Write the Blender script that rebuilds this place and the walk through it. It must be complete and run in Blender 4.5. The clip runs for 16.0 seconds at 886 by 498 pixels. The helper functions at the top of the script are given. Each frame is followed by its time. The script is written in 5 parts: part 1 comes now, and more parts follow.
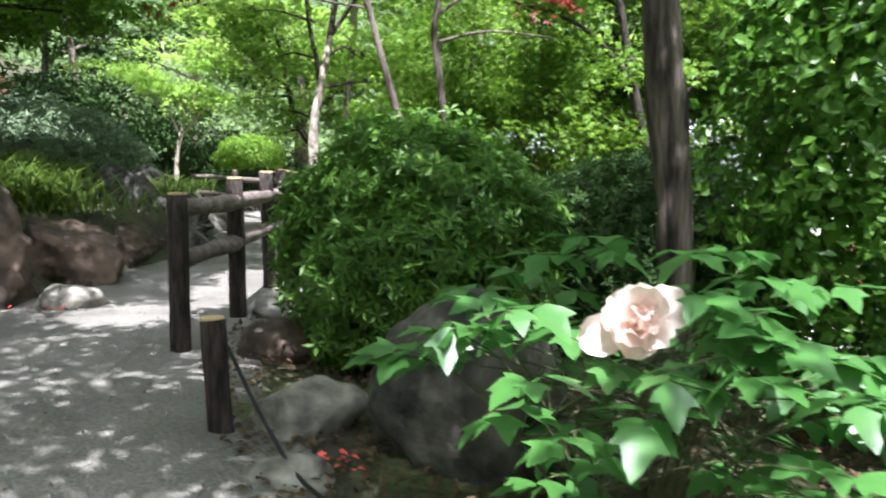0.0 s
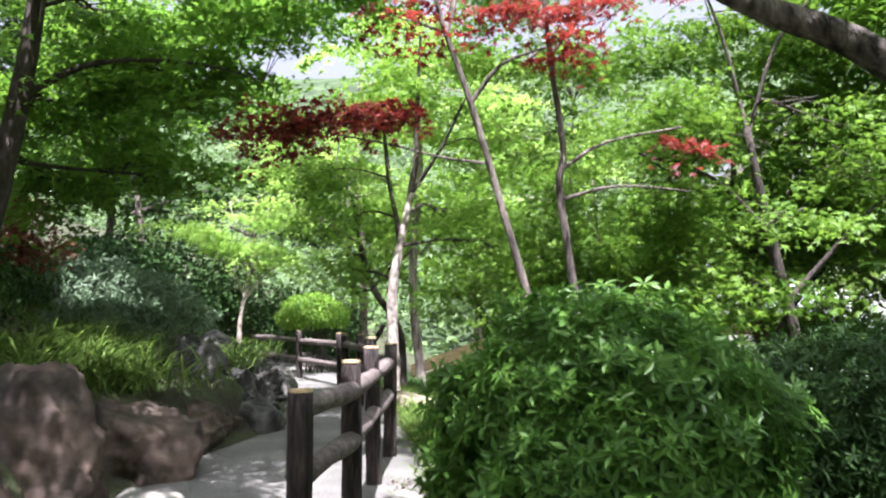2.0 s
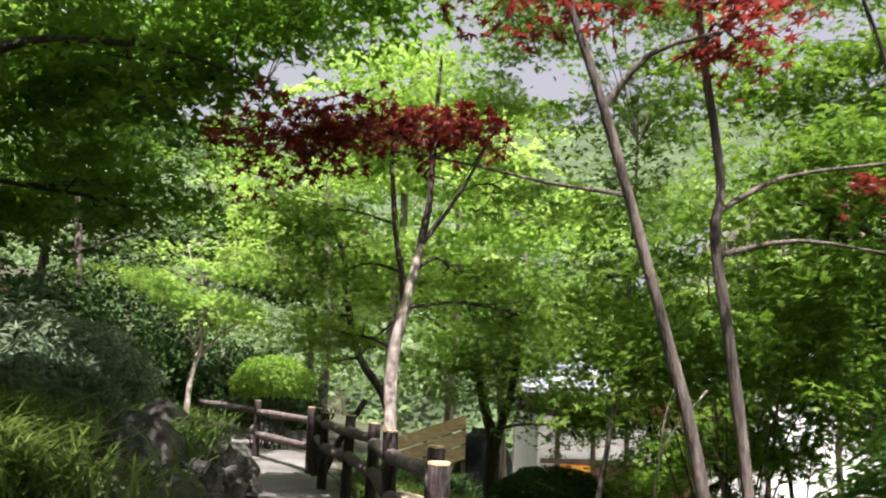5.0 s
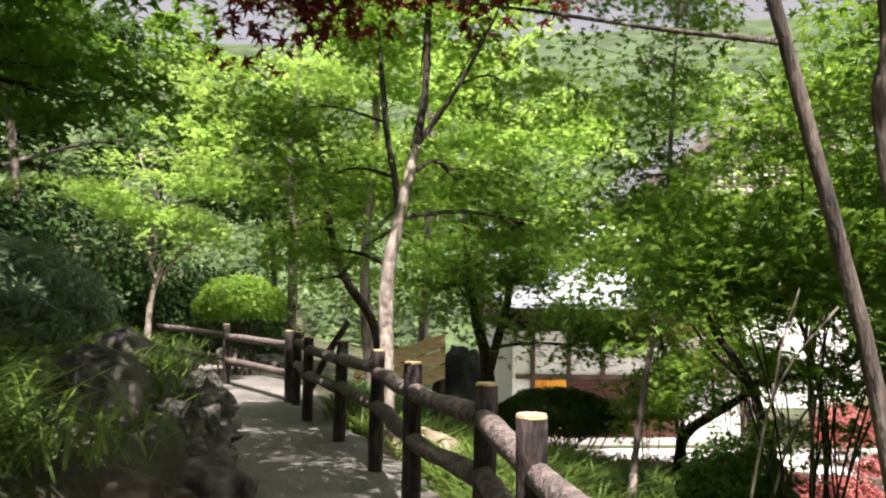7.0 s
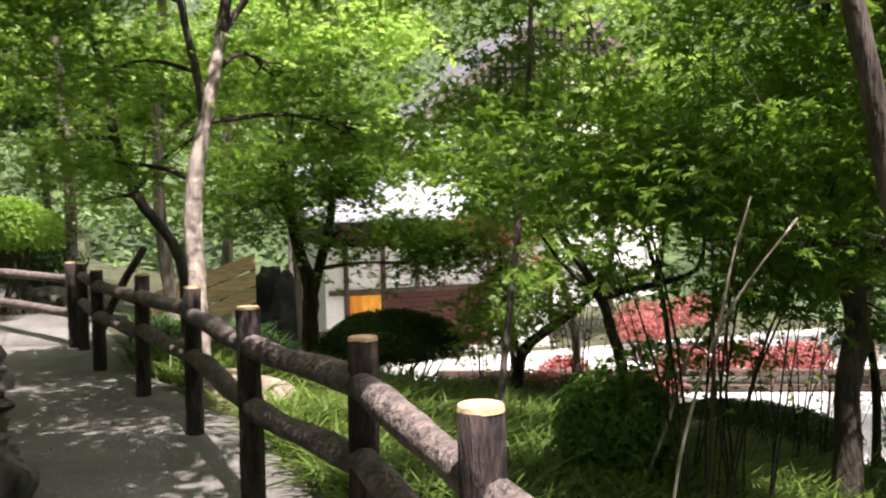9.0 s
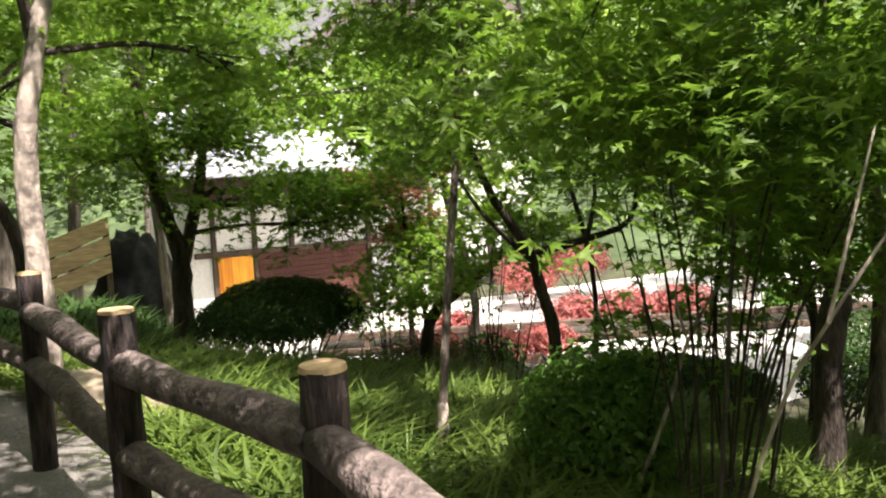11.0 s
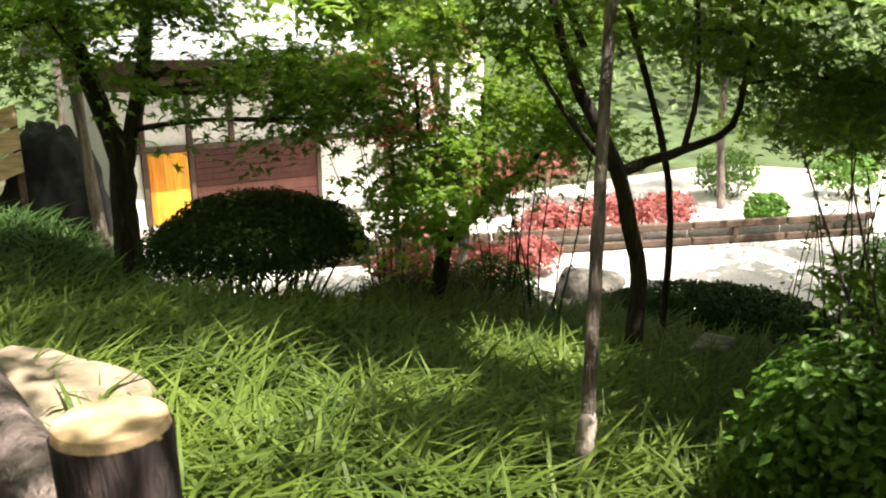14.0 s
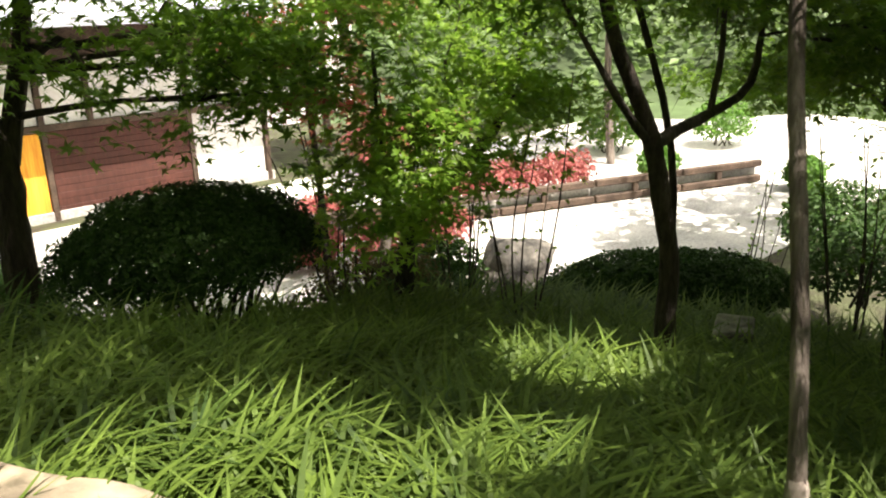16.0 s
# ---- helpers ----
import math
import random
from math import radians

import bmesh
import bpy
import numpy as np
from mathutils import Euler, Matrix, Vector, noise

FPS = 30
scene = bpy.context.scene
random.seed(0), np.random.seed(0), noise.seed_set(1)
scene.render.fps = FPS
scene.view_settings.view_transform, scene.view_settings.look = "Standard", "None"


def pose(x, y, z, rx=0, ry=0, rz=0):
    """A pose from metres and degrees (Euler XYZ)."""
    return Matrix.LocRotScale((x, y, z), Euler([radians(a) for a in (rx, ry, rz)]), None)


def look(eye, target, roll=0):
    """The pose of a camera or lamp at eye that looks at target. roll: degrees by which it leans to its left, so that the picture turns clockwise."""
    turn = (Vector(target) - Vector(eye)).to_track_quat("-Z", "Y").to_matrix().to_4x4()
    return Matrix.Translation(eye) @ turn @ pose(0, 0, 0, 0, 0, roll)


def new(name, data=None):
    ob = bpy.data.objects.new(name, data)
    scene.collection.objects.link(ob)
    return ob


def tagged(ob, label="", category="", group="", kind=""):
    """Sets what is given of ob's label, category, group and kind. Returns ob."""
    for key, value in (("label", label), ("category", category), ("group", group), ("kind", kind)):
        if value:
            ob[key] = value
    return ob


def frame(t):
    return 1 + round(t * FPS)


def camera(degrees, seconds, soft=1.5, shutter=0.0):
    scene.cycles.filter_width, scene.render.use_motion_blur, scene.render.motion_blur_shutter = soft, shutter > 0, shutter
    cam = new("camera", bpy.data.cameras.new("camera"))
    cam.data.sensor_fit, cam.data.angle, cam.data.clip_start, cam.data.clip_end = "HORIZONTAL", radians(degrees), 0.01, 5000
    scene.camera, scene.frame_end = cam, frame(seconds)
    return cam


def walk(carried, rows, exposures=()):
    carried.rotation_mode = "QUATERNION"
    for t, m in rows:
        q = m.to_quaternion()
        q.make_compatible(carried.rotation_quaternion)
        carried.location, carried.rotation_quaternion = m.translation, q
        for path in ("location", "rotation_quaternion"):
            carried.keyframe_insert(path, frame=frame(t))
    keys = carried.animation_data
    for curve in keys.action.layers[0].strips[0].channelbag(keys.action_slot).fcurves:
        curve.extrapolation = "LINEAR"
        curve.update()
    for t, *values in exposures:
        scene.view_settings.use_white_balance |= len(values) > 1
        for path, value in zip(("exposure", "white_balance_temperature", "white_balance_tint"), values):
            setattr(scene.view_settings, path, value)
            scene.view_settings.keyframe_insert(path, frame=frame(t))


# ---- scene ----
cam = camera(57.5, 16.0, soft=2.0, shutter=0.35)
METRES, EYE, TILT, LEAN, TURN = 10.7, 1.5, -6.0, 0.0, 0.0
ROWS = [
    (0.0, 0.0, 0.0, 0.0, 0.0, 0.0, 0.0),
    (0.5, -0.0179, 0.0181, 0.0052, 2.4, 1.06, 0.38),
    (1.0, -0.035, 0.0375, 0.0108, 3.4, 3.58, 0.58),
    (1.5, -0.0478, 0.0615, 0.0199, 3.92, 7.22, 0.2),
    (2.0, -0.0666, 0.0881, 0.0262, 2.89, 10.63, 0.38),
    (2.5, -0.0827, 0.1193, 0.0327, 1.24, 13.71, 0.26),
    (3.0, -0.0987, 0.1512, 0.0406, 0.18, 16.36, -0.04),
    (3.5, -0.1192, 0.183, 0.0465, -0.56, 17.05, 0.34),
    (4.0, -0.1315, 0.2168, 0.0536, -0.71, 17.01, -1.52),
    (6.5, -0.1974, 0.3687, 0.0726, -3.23, 10.58, -1.02),
    (7.0, -0.2036, 0.3967, 0.0761, -4.88, 9.39, -0.38),
    (7.5, -0.2106, 0.4267, 0.0794, -8.35, 7.64, 1.02),
    (8.0, -0.2134, 0.455, 0.0836, -10.72, 5.99, 1.34),
    (8.5, -0.2136, 0.4787, 0.0866, -13.9, 4.06, 1.52),
    (9.0, -0.2146, 0.5066, 0.0921, -18.79, 2.8, 3.0),
    (9.5, -0.2114, 0.5355, 0.0946, -21.15, 1.35, 3.63),
    (10.0, -0.2128, 0.5638, 0.0979, -23.82, 0.49, 4.28),
    (12.5, -0.194, 0.7204, 0.1115, -31.32, -4.42, 5.08),
    (13.0, -0.1915, 0.7547, 0.1134, -31.05, -5.48, 4.25),
    (13.5, -0.1904, 0.7841, 0.1139, -30.52, -6.89, 2.65),
    (14.0, -0.1925, 0.8142, 0.1146, -33.66, -9.08, 3.99),
    (14.5, -0.1957, 0.846, 0.1166, -35.67, -9.75, 5.61),
    (15.0, -0.1969, 0.8766, 0.1179, -39.08, -11.02, 7.0),
    (15.5, -0.1994, 0.906, 0.1211, -42.72, -12.56, 7.72),
    (16.0, -0.2007, 0.9332, 0.1258, -44.11, -12.66, 6.13),
]
EXPOSURE = 1.8
walk(cam, [(t, pose(0, 0, EYE, TILT, LEAN, TURN) @ pose(METRES * x, METRES * y, METRES * z, 90 + pitch, roll, yaw)) for t, x, y, z, yaw, pitch, roll in ROWS],
     [(0.0, EXPOSURE + 0.2, 5700, 14), (1.5, EXPOSURE + 0.3, 5600, 19), (3.0, EXPOSURE + 0.05, 5700, 22), (4.0, EXPOSURE - 0.2, 5900, 21), (6.5, EXPOSURE - 0.36, 6500, 18), (8.0, EXPOSURE - 0.4, 6400, 22), (10.0, EXPOSURE - 0.35, 6400, 22), (12.0, EXPOSURE - 0.06, 6900, 13), (16.0, EXPOSURE - 0.2, 6900, 13)])

# ---------------------------------------------------------------- light
SUN_UP, SUN_FROM = 66.0, (0.12, -0.99)     # height in degrees; where the sun stands, seen from the path
sun_az = math.atan2(SUN_FROM[0], SUN_FROM[1])
world = bpy.data.worlds.new("world")
scene.world = world
world.use_nodes = True
sky = world.node_tree.nodes.new("ShaderNodeTexSky")
sky.sky_type, sky.sun_disc = "NISHITA", False
sky.sun_elevation, sky.sun_rotation = radians(SUN_UP), sun_az
sky.air_density, sky.dust_density = 1.0, 8.0
background = world.node_tree.nodes["Background"]
background.inputs["Strength"].default_value = 0.085
haze = world.node_tree.nodes.new("ShaderNodeHueSaturation")     # bright hazy sky, almost white
haze.inputs["Saturation"].default_value, haze.inputs["Value"].default_value = 0.1, 1.0
world.node_tree.links.new(sky.outputs[0], haze.inputs["Color"])
world.node_tree.links.new(haze.outputs[0], background.inputs[0])
sun = new("sun", bpy.data.lights.new("sun", "SUN"))
sun.data.energy, sun.data.angle, sun.data.color = 5.0, radians(0.5), (1.0, 0.95, 0.87)
sun_dir = Vector((SUN_FROM[0], SUN_FROM[1], math.tan(radians(SUN_UP)) * math.hypot(*SUN_FROM)))
sun.matrix_world = look(sun_dir * 20, (0, 0, 0))

# ---------------------------------------------------------------- materials


def material(name, colour, rough=0.8, metal=0.0, vary=0.35, grain=30.0, blotch=2.5, bump=0.3, second=None, stretch=(1, 1, 1), spec=0.3):
    """A surface with fine grain and broad blotches, in metres of the object's own space."""
    m = bpy.data.materials.new(name)
    m.use_nodes = True
    n, l = m.node_tree.nodes, m.node_tree.links
    bsdf = n["Principled BSDF"]
    coord, mapping = n.new("ShaderNodeTexCoord"), n.new("ShaderNodeMapping")
    mapping.inputs["Scale"].default_value = stretch
    l.new(coord.outputs["Object"], mapping.inputs[0])
    fine, broad = n.new("ShaderNodeTexNoise"), n.new("ShaderNodeTexNoise")
    for tex, scale, detail in ((fine, grain, 6), (broad, blotch, 4)):
        tex.inputs["Scale"].default_value, tex.inputs["Detail"].default_value = scale, detail
        l.new(mapping.outputs[0], tex.inputs["Vector"])
    ramp = n.new("ShaderNodeValToRGB")
    ramp.color_ramp.elements[0].position, ramp.color_ramp.elements[1].position = 0.35, 0.68
    dark = [c * (1 - vary) for c in colour]
    ramp.color_ramp.elements[0].color = (*dark, 1)
    ramp.color_ramp.elements[1].color = (*(second or [min(1, c * (1 + vary * 0.7)) for c in colour]), 1)
    l.new(broad.outputs["Fac"], ramp.inputs[0])
    mix = n.new("ShaderNodeMix")
    mix.data_type, mix.blend_type = "RGBA", "OVERLAY"
    mix.inputs["Factor"].default_value = 0.7
    l.new(ramp.outputs[0], mix.inputs["A"])
    l.new(fine.outputs["Fac"], mix.inputs["B"])
    l.new(mix.outputs["Result"], bsdf.inputs["Base Color"])
    bsdf.inputs["Roughness"].default_value, bsdf.inputs["Metallic"].default_value = rough, metal
    bsdf.inputs["Specular IOR Level"].default_value = spec
    relief = n.new("ShaderNodeBump")
    relief.inputs["Strength"].default_value, relief.inputs["Distance"].default_value = bump, 0.03
    l.new(fine.outputs["Fac"], relief.inputs["Height"])
    l.new(relief.outputs[0], bsdf.inputs["Normal"])
    return m


def leaf_material(name, colour, second, glow=0.45, rough=0.5, spec=0.35):
    """Thin leaves that let light through; each leaf has its own tone between two colours."""
    m = bpy.data.materials.new(name)
    m.use_nodes = True
    n, l = m.node_tree.nodes, m.node_tree.links
    bsdf, out = n["Principled BSDF"], n["Material Output"]
    geo, ramp = n.new("ShaderNodeNewGeometry"), n.new("ShaderNodeValToRGB")
    ramp.color_ramp.elements[0].color, ramp.color_ramp.elements[1].color = (*colour, 1), (*second, 1)
    coord, tex, add = n.new("ShaderNodeTexCoord"), n.new("ShaderNodeTexNoise"), n.new("ShaderNodeMath")
    tex.inputs["Scale"].default_value = 1.6
    l.new(coord.outputs["Object"], tex.inputs["Vector"])
    add.operation = "MULTIPLY_ADD"
    add.inputs[1].default_value = 0.55
    l.new(geo.outputs["Random Per Island"], add.inputs[0])
    l.new(tex.outputs["Fac"], add.inputs[2])
    shift = n.new("ShaderNodeMath")
    shift.operation = "SUBTRACT"
    shift.inputs[1].default_value = 0.27
    l.new(add.outputs[0], shift.inputs[0])
    l.new(shift.outputs[0], ramp.inputs[0])
    l.new(ramp.outputs[0], bsdf.inputs["Base Color"])
    bsdf.inputs["Roughness"].default_value, bsdf.inputs["Specular IOR Level"].default_value = rough, spec
    thin, mix = n.new("ShaderNodeBsdfTranslucent"), n.new("ShaderNodeMixShader")
    bright = n.new("ShaderNodeHueSaturation")
    bright.inputs["Value"].default_value, bright.inputs["Saturation"].default_value = 1.5, 1.0
    l.new(ramp.outputs[0], bright.inputs["Color"])
    l.new(bright.outputs[0], thin.inputs["Color"])
    mix.inputs[0].default_value = glow
    l.new(bsdf.outputs[0], mix.inputs[1])
    l.new(thin.outputs[0], mix.inputs[2])
    l.new(mix.outputs[0], out.inputs["Surface"])
    return m


GRAVEL = material("trodden_gravel", (0.165, 0.154, 0.138), 0.95, vary=0.3, grain=60, blotch=1.3, bump=0.6)
SOIL = material("leafy_soil", (0.075, 0.062, 0.042), 0.95, vary=0.5, grain=25, blotch=1.6, bump=0.9, second=(0.07, 0.085, 0.035))
CONCRETE = material("pale_concrete", (0.48, 0.46, 0.43), 0.85, vary=0.3, grain=18, blotch=0.9, bump=0.1)
ROCK_BROWN = material("brown_stone", (0.06, 0.046, 0.037), 0.85, vary=0.5, grain=9, blotch=2.2, bump=0.9, second=(0.125, 0.087, 0.066))
ROCK_GREY = material("grey_stone", (0.045, 0.043, 0.038), 0.85, vary=0.6, grain=10, blotch=2.5, bump=1.0, second=(0.16, 0.145, 0.125))
ROCK_PALE = material("pale_stone", (0.2, 0.185, 0.16), 0.85, vary=0.5, grain=10, blotch=5, bump=0.7)
ROCK_TAN = material("tan_stone", (0.27, 0.22, 0.155), 0.85, vary=0.4, grain=9, blotch=4, bump=0.8)
POST = material("bark_textured_post", (0.027, 0.02, 0.018), 0.8, vary=0.6, grain=26, blotch=9, bump=1.0, stretch=(3, 3, 0.6), second=(0.068, 0.048, 0.043))
RAIL = material("weathered_log", (0.17, 0.135, 0.122), 0.8, vary=0.4, grain=16, blotch=5, bump=1.0, stretch=(2.4, 2.4, 2.4))
CUT = material("cut_log_end", (0.52, 0.37, 0.21), 0.8, vary=0.2, grain=40, blotch=14, bump=0.3)
BARK_GREY = material("grey_bark", (0.155, 0.122, 0.1), 0.9, vary=0.5, grain=24, blotch=5, bump=1.0, stretch=(3, 3, 0.4), second=(0.27, 0.225, 0.19))
BARK_PALE = material("pale_bark", (0.42, 0.35, 0.3), 0.85, vary=0.62, grain=24, blotch=9, bump=0.6, stretch=(1, 1, 0.6))
BARK_MID = material("brown_grey_bark", (0.1, 0.078, 0.064), 0.9, vary=0.5, grain=24, blotch=5, bump=1.0, stretch=(3, 3, 0.4), second=(0.2, 0.16, 0.135))
BARK_OLD = material("furrowed_bark", (0.05, 0.038, 0.031), 0.9, vary=0.65, grain=22, blotch=6, bump=1.0, stretch=(3.5, 3.5, 0.35), second=(0.19, 0.155, 0.13))
BARK_DARK = material("dark_bark", (0.06, 0.047, 0.038), 0.9, vary=0.4, grain=24, blotch=6, bump=0.9, stretch=(2, 2, 0.5))
WALL_WHITE = material("white_plaster", (0.78, 0.76, 0.72), 0.9, vary=0.08, grain=12, blotch=0.7, bump=0.1)
SHUTTER = material("red_brown_boards", (0.075, 0.027, 0.02), 0.7, vary=0.25, grain=20, blotch=1.5, bump=0.2, stretch=(1, 1, 0.2))
TIMBER = material("dark_timber", (0.085, 0.058, 0.042), 0.8, vary=0.35, grain=24, blotch=3, bump=0.4)
ROOF = material("grey_metal_roof", (0.4, 0.41, 0.45), 0.45, vary=0.1, grain=12, blotch=0.8, bump=0.05, spec=0.5)
PLANK = material("honey_wood", (0.48, 0.34, 0.19), 0.7, vary=0.25, grain=24, blotch=2.5, bump=0.3, stretch=(0.2, 1, 1))
ORANGE = material("orange_cloth", (0.85, 0.27, 0.03), 0.8, vary=0.25, grain=12, blotch=2.0, bump=0.2, second=(0.9, 0.45, 0.06), stretch=(3, 3, 0.2))
TARP = material("black_sheet", (0.02, 0.02, 0.024), 0.6, vary=0.4, grain=8, blotch=2.0, bump=0.6)
TILE = material("dark_roof_tile", (0.13, 0.13, 0.14), 0.7, vary=0.3, grain=14, blotch=1.2, bump=0.4)
ROPE = material("black_rope", (0.02, 0.02, 0.02), 0.8, grain=90, blotch=20, bump=0.5)
PETAL = leaf_material("petal", (0.76, 0.6, 0.55), (0.84, 0.76, 0.71), 0.35, 0.6, 0.2)
STAMEN = leaf_material("stamen", (0.75, 0.5, 0.1), (0.8, 0.6, 0.2), 0.2)
FALLEN = leaf_material("fallen_petal", (0.6, 0.05, 0.05), (0.7, 0.1, 0.08), 0.2)
L_MAPLE = leaf_material("maple_leaf", (0.05, 0.12, 0.01), (0.165, 0.27, 0.028), 0.45)
L_LIGHT = leaf_material("young_maple_leaf", (0.15, 0.28, 0.038), (0.36, 0.48, 0.11), 0.5)
L_DEEP = leaf_material("deep_maple_leaf", (0.06, 0.14, 0.014), (0.18, 0.3, 0.035), 0.55)
L_FRESH = leaf_material("fresh_maple_leaf", (0.085, 0.185, 0.018), (0.24, 0.36, 0.045), 0.5)
# Darker copy of the maple leaf, with deep shade put into its colour.
L_SHADE = leaf_material("shade_toned_leaf", (0.022, 0.052, 0.01), (0.07, 0.13, 0.022), 0.35)
L_RED = leaf_material("red_maple_leaf", (0.06, 0.01, 0.012), (0.27, 0.04, 0.024), 0.45)
L_RUST = leaf_material("rust_leaf", (0.12, 0.03, 0.02), (0.22, 0.075, 0.035), 0.4)
L_BUSH = leaf_material("azalea_leaf", (0.045, 0.115, 0.016), (0.135, 0.255, 0.036), 0.38, 0.45, 0.4)
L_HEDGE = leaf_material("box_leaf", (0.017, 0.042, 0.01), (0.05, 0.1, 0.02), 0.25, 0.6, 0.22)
L_DRY = leaf_material("dry_leaf", (0.045, 0.042, 0.018), (0.13, 0.105, 0.045), 0.3, 0.7, 0.2)
L_BROAD = leaf_material("broad_leaf", (0.042, 0.115, 0.012), (0.125, 0.26, 0.032), 0.4, 0.4, 0.45)
L_BAMBOO = leaf_material("bamboo_grass_leaf", (0.07, 0.11, 0.06), (0.17, 0.23, 0.13), 0.25, 0.5, 0.35)
L_GRASS = leaf_material("strap_leaf", (0.018, 0.045, 0.008), (0.16, 0.235, 0.04), 0.4, 0.55, 0.3)
L_PEONY = leaf_material("peony_leaf", (0.042, 0.125, 0.028), (0.088, 0.22, 0.046), 0.35, 0.36, 0.5)
L_PINK = leaf_material("pink_azalea", (0.24, 0.055, 0.05), (0.4, 0.15, 0.13), 0.35)
L_FAR = leaf_material("far_wood_leaf", (0.06, 0.11, 0.03), (0.16, 0.235, 0.075), 0.35)

# ---------------------------------------------------------------- tools
rng = np.random.default_rng(7)


def fast_mesh(name, verts, faces, mat, smooth=False):
    """A mesh from arrays of places and of faces that all have the same number of corners."""
    verts, faces = np.asarray(verts, np.float32), np.asarray(faces, np.int32)
    me = bpy.data.meshes.new(name)
    k = faces.shape[1]
    me.vertices.add(len(verts))
    me.vertices.foreach_set("co", verts.ravel())
    me.loops.add(faces.size)
    me.loops.foreach_set("vertex_index", faces.ravel())
    me.polygons.add(len(faces))
    me.polygons.foreach_set("loop_start", np.arange(0, faces.size, k, dtype=np.int32))
    me.polygons.foreach_set("loop_total", np.full(len(faces), k, np.int32))
    me.polygons.foreach_set("use_smooth", np.full(len(faces), smooth))
    me.update(calc_edges=True)
    me.validate()
    me.materials.append(mat)
    return me


def thing(name, at, label, category, group="", kind=""):
    ob = new(name)
    ob.location = at
    ob.empty_display_size = 0.2
    return tagged(ob, label, category, group, kind)


def part(name, me, parent, label="", kind=""):
    """Links a mesh given in world places as one part of a thing (or of a part)."""
    ob = new(name, me)
    off = Vector(parent.location) if parent.parent is None else Vector(parent.location) + Vector(parent.parent.location)
    if parent.type == "MESH" and parent.parent is None:
        off = Vector((0, 0, 0)) + parent.location
    me.transform(Matrix.Translation(-off))
    ob.parent = parent
    return tagged(ob, label, kind=kind)


def bm_mesh(name, bm, mat, smooth=False):
    me = bpy.data.meshes.new(name)
    for f in bm.faces:
        f.smooth = smooth
    bm.to_mesh(me)
    bm.free()
    me.materials.append(mat)
    return me


def box_mesh(name, lo, hi, mat, bevel=0.01, turn=0.0):
    """A box with softened edges between two corners, turned about its middle."""
    bm = bmesh.new()
    bmesh.ops.create_cube(bm, size=1)
    size, mid = Vector(hi) - Vector(lo), (Vector(hi) + Vector(lo)) / 2
    bmesh.ops.transform(bm, matrix=Matrix.Translation(mid) @ Matrix.Rotation(turn, 4, "Z") @ Matrix.Diagonal((*size, 1)), verts=bm.verts)
    if bevel:
        bmesh.ops.bevel(bm, geom=bm.edges[:], offset=min(bevel, min(size) * 0.3), segments=1, affect="EDGES")
    return bm_mesh(name, bm, mat)


def smooth_line(pts, step=3):
    """A soft curve through rows of x, y, z, radius."""
    p = np.asarray(pts, float)
    if len(p) < 3:
        return np.array([p[0] + (p[-1] - p[0]) * u for u in np.linspace(0, 1, step + 1)])
    q = np.vstack([2 * p[0] - p[1], p, 2 * p[-1] - p[-2]])
    out = []
    for i in range(1, len(q) - 2):
        for u in np.arange(step) / step:
            a, b, c, d = q[i - 1:i + 3]
            out.append(0.5 * (2 * b + (c - a) * u + (2 * a - 5 * b + 4 * c - d) * u * u + (3 * b - a - 3 * c + d) * u ** 3))
    out.append(p[-1])
    return np.array(out)


def tubes(name, lines, mat, sides=8, rough=0.12, cap=True):
    """Round limbs along soft lines, with uneven girth, joined in one mesh."""
    V, F, at = [], [], 0
    for line in lines:
        p = np.asarray(line, float)
        n = len(p)
        ang = np.linspace(0, 2 * np.pi, sides, endpoint=False)
        tangent = np.gradient(p[:, :3], axis=0)
        tangent /= np.linalg.norm(tangent, axis=1)[:, None] + 1e-9
        ref = np.array([1.0, 0.03, 0.02]) if abs(tangent[0, 0]) < 0.7 else np.array([0.02, 1.0, 0.03])
        u = np.cross(tangent, ref)
        u /= np.linalg.norm(u, axis=1)[:, None] + 1e-9
        w = np.cross(tangent, u)
        girth = np.abs(p[:, 3])[:, None] * (1 + rough * rng.standard_normal((n, sides)) * 0.6)
        ring = p[:, None, :3] + girth[..., None] * (np.cos(ang)[None, :, None] * u[:, None] + np.sin(ang)[None, :, None] * w[:, None])
        V.append(ring.reshape(-1, 3))
        i, j = np.meshgrid(np.arange(n - 1), np.arange(sides), indexing="ij")
        k = (j + 1) % sides
        F.append(at + np.stack([i * sides + j, i * sides + k, (i + 1) * sides + k, (i + 1) * sides + j], -1).reshape(-1, 4))
        at += n * sides
        if cap:
            V.append(p[[0, -1], :3])
            for end, mid in ((0, at), (n - 1, at + 1)):
                base = at - n * sides + end * sides
                a = np.arange(0, sides, 2)
                F.append(np.stack([base + a, base + a + 1, base + (a + 2) % sides, np.full(len(a), mid)], -1))
            at += 2
    return fast_mesh(name, np.vstack(V), np.vstack(F), mat, True)


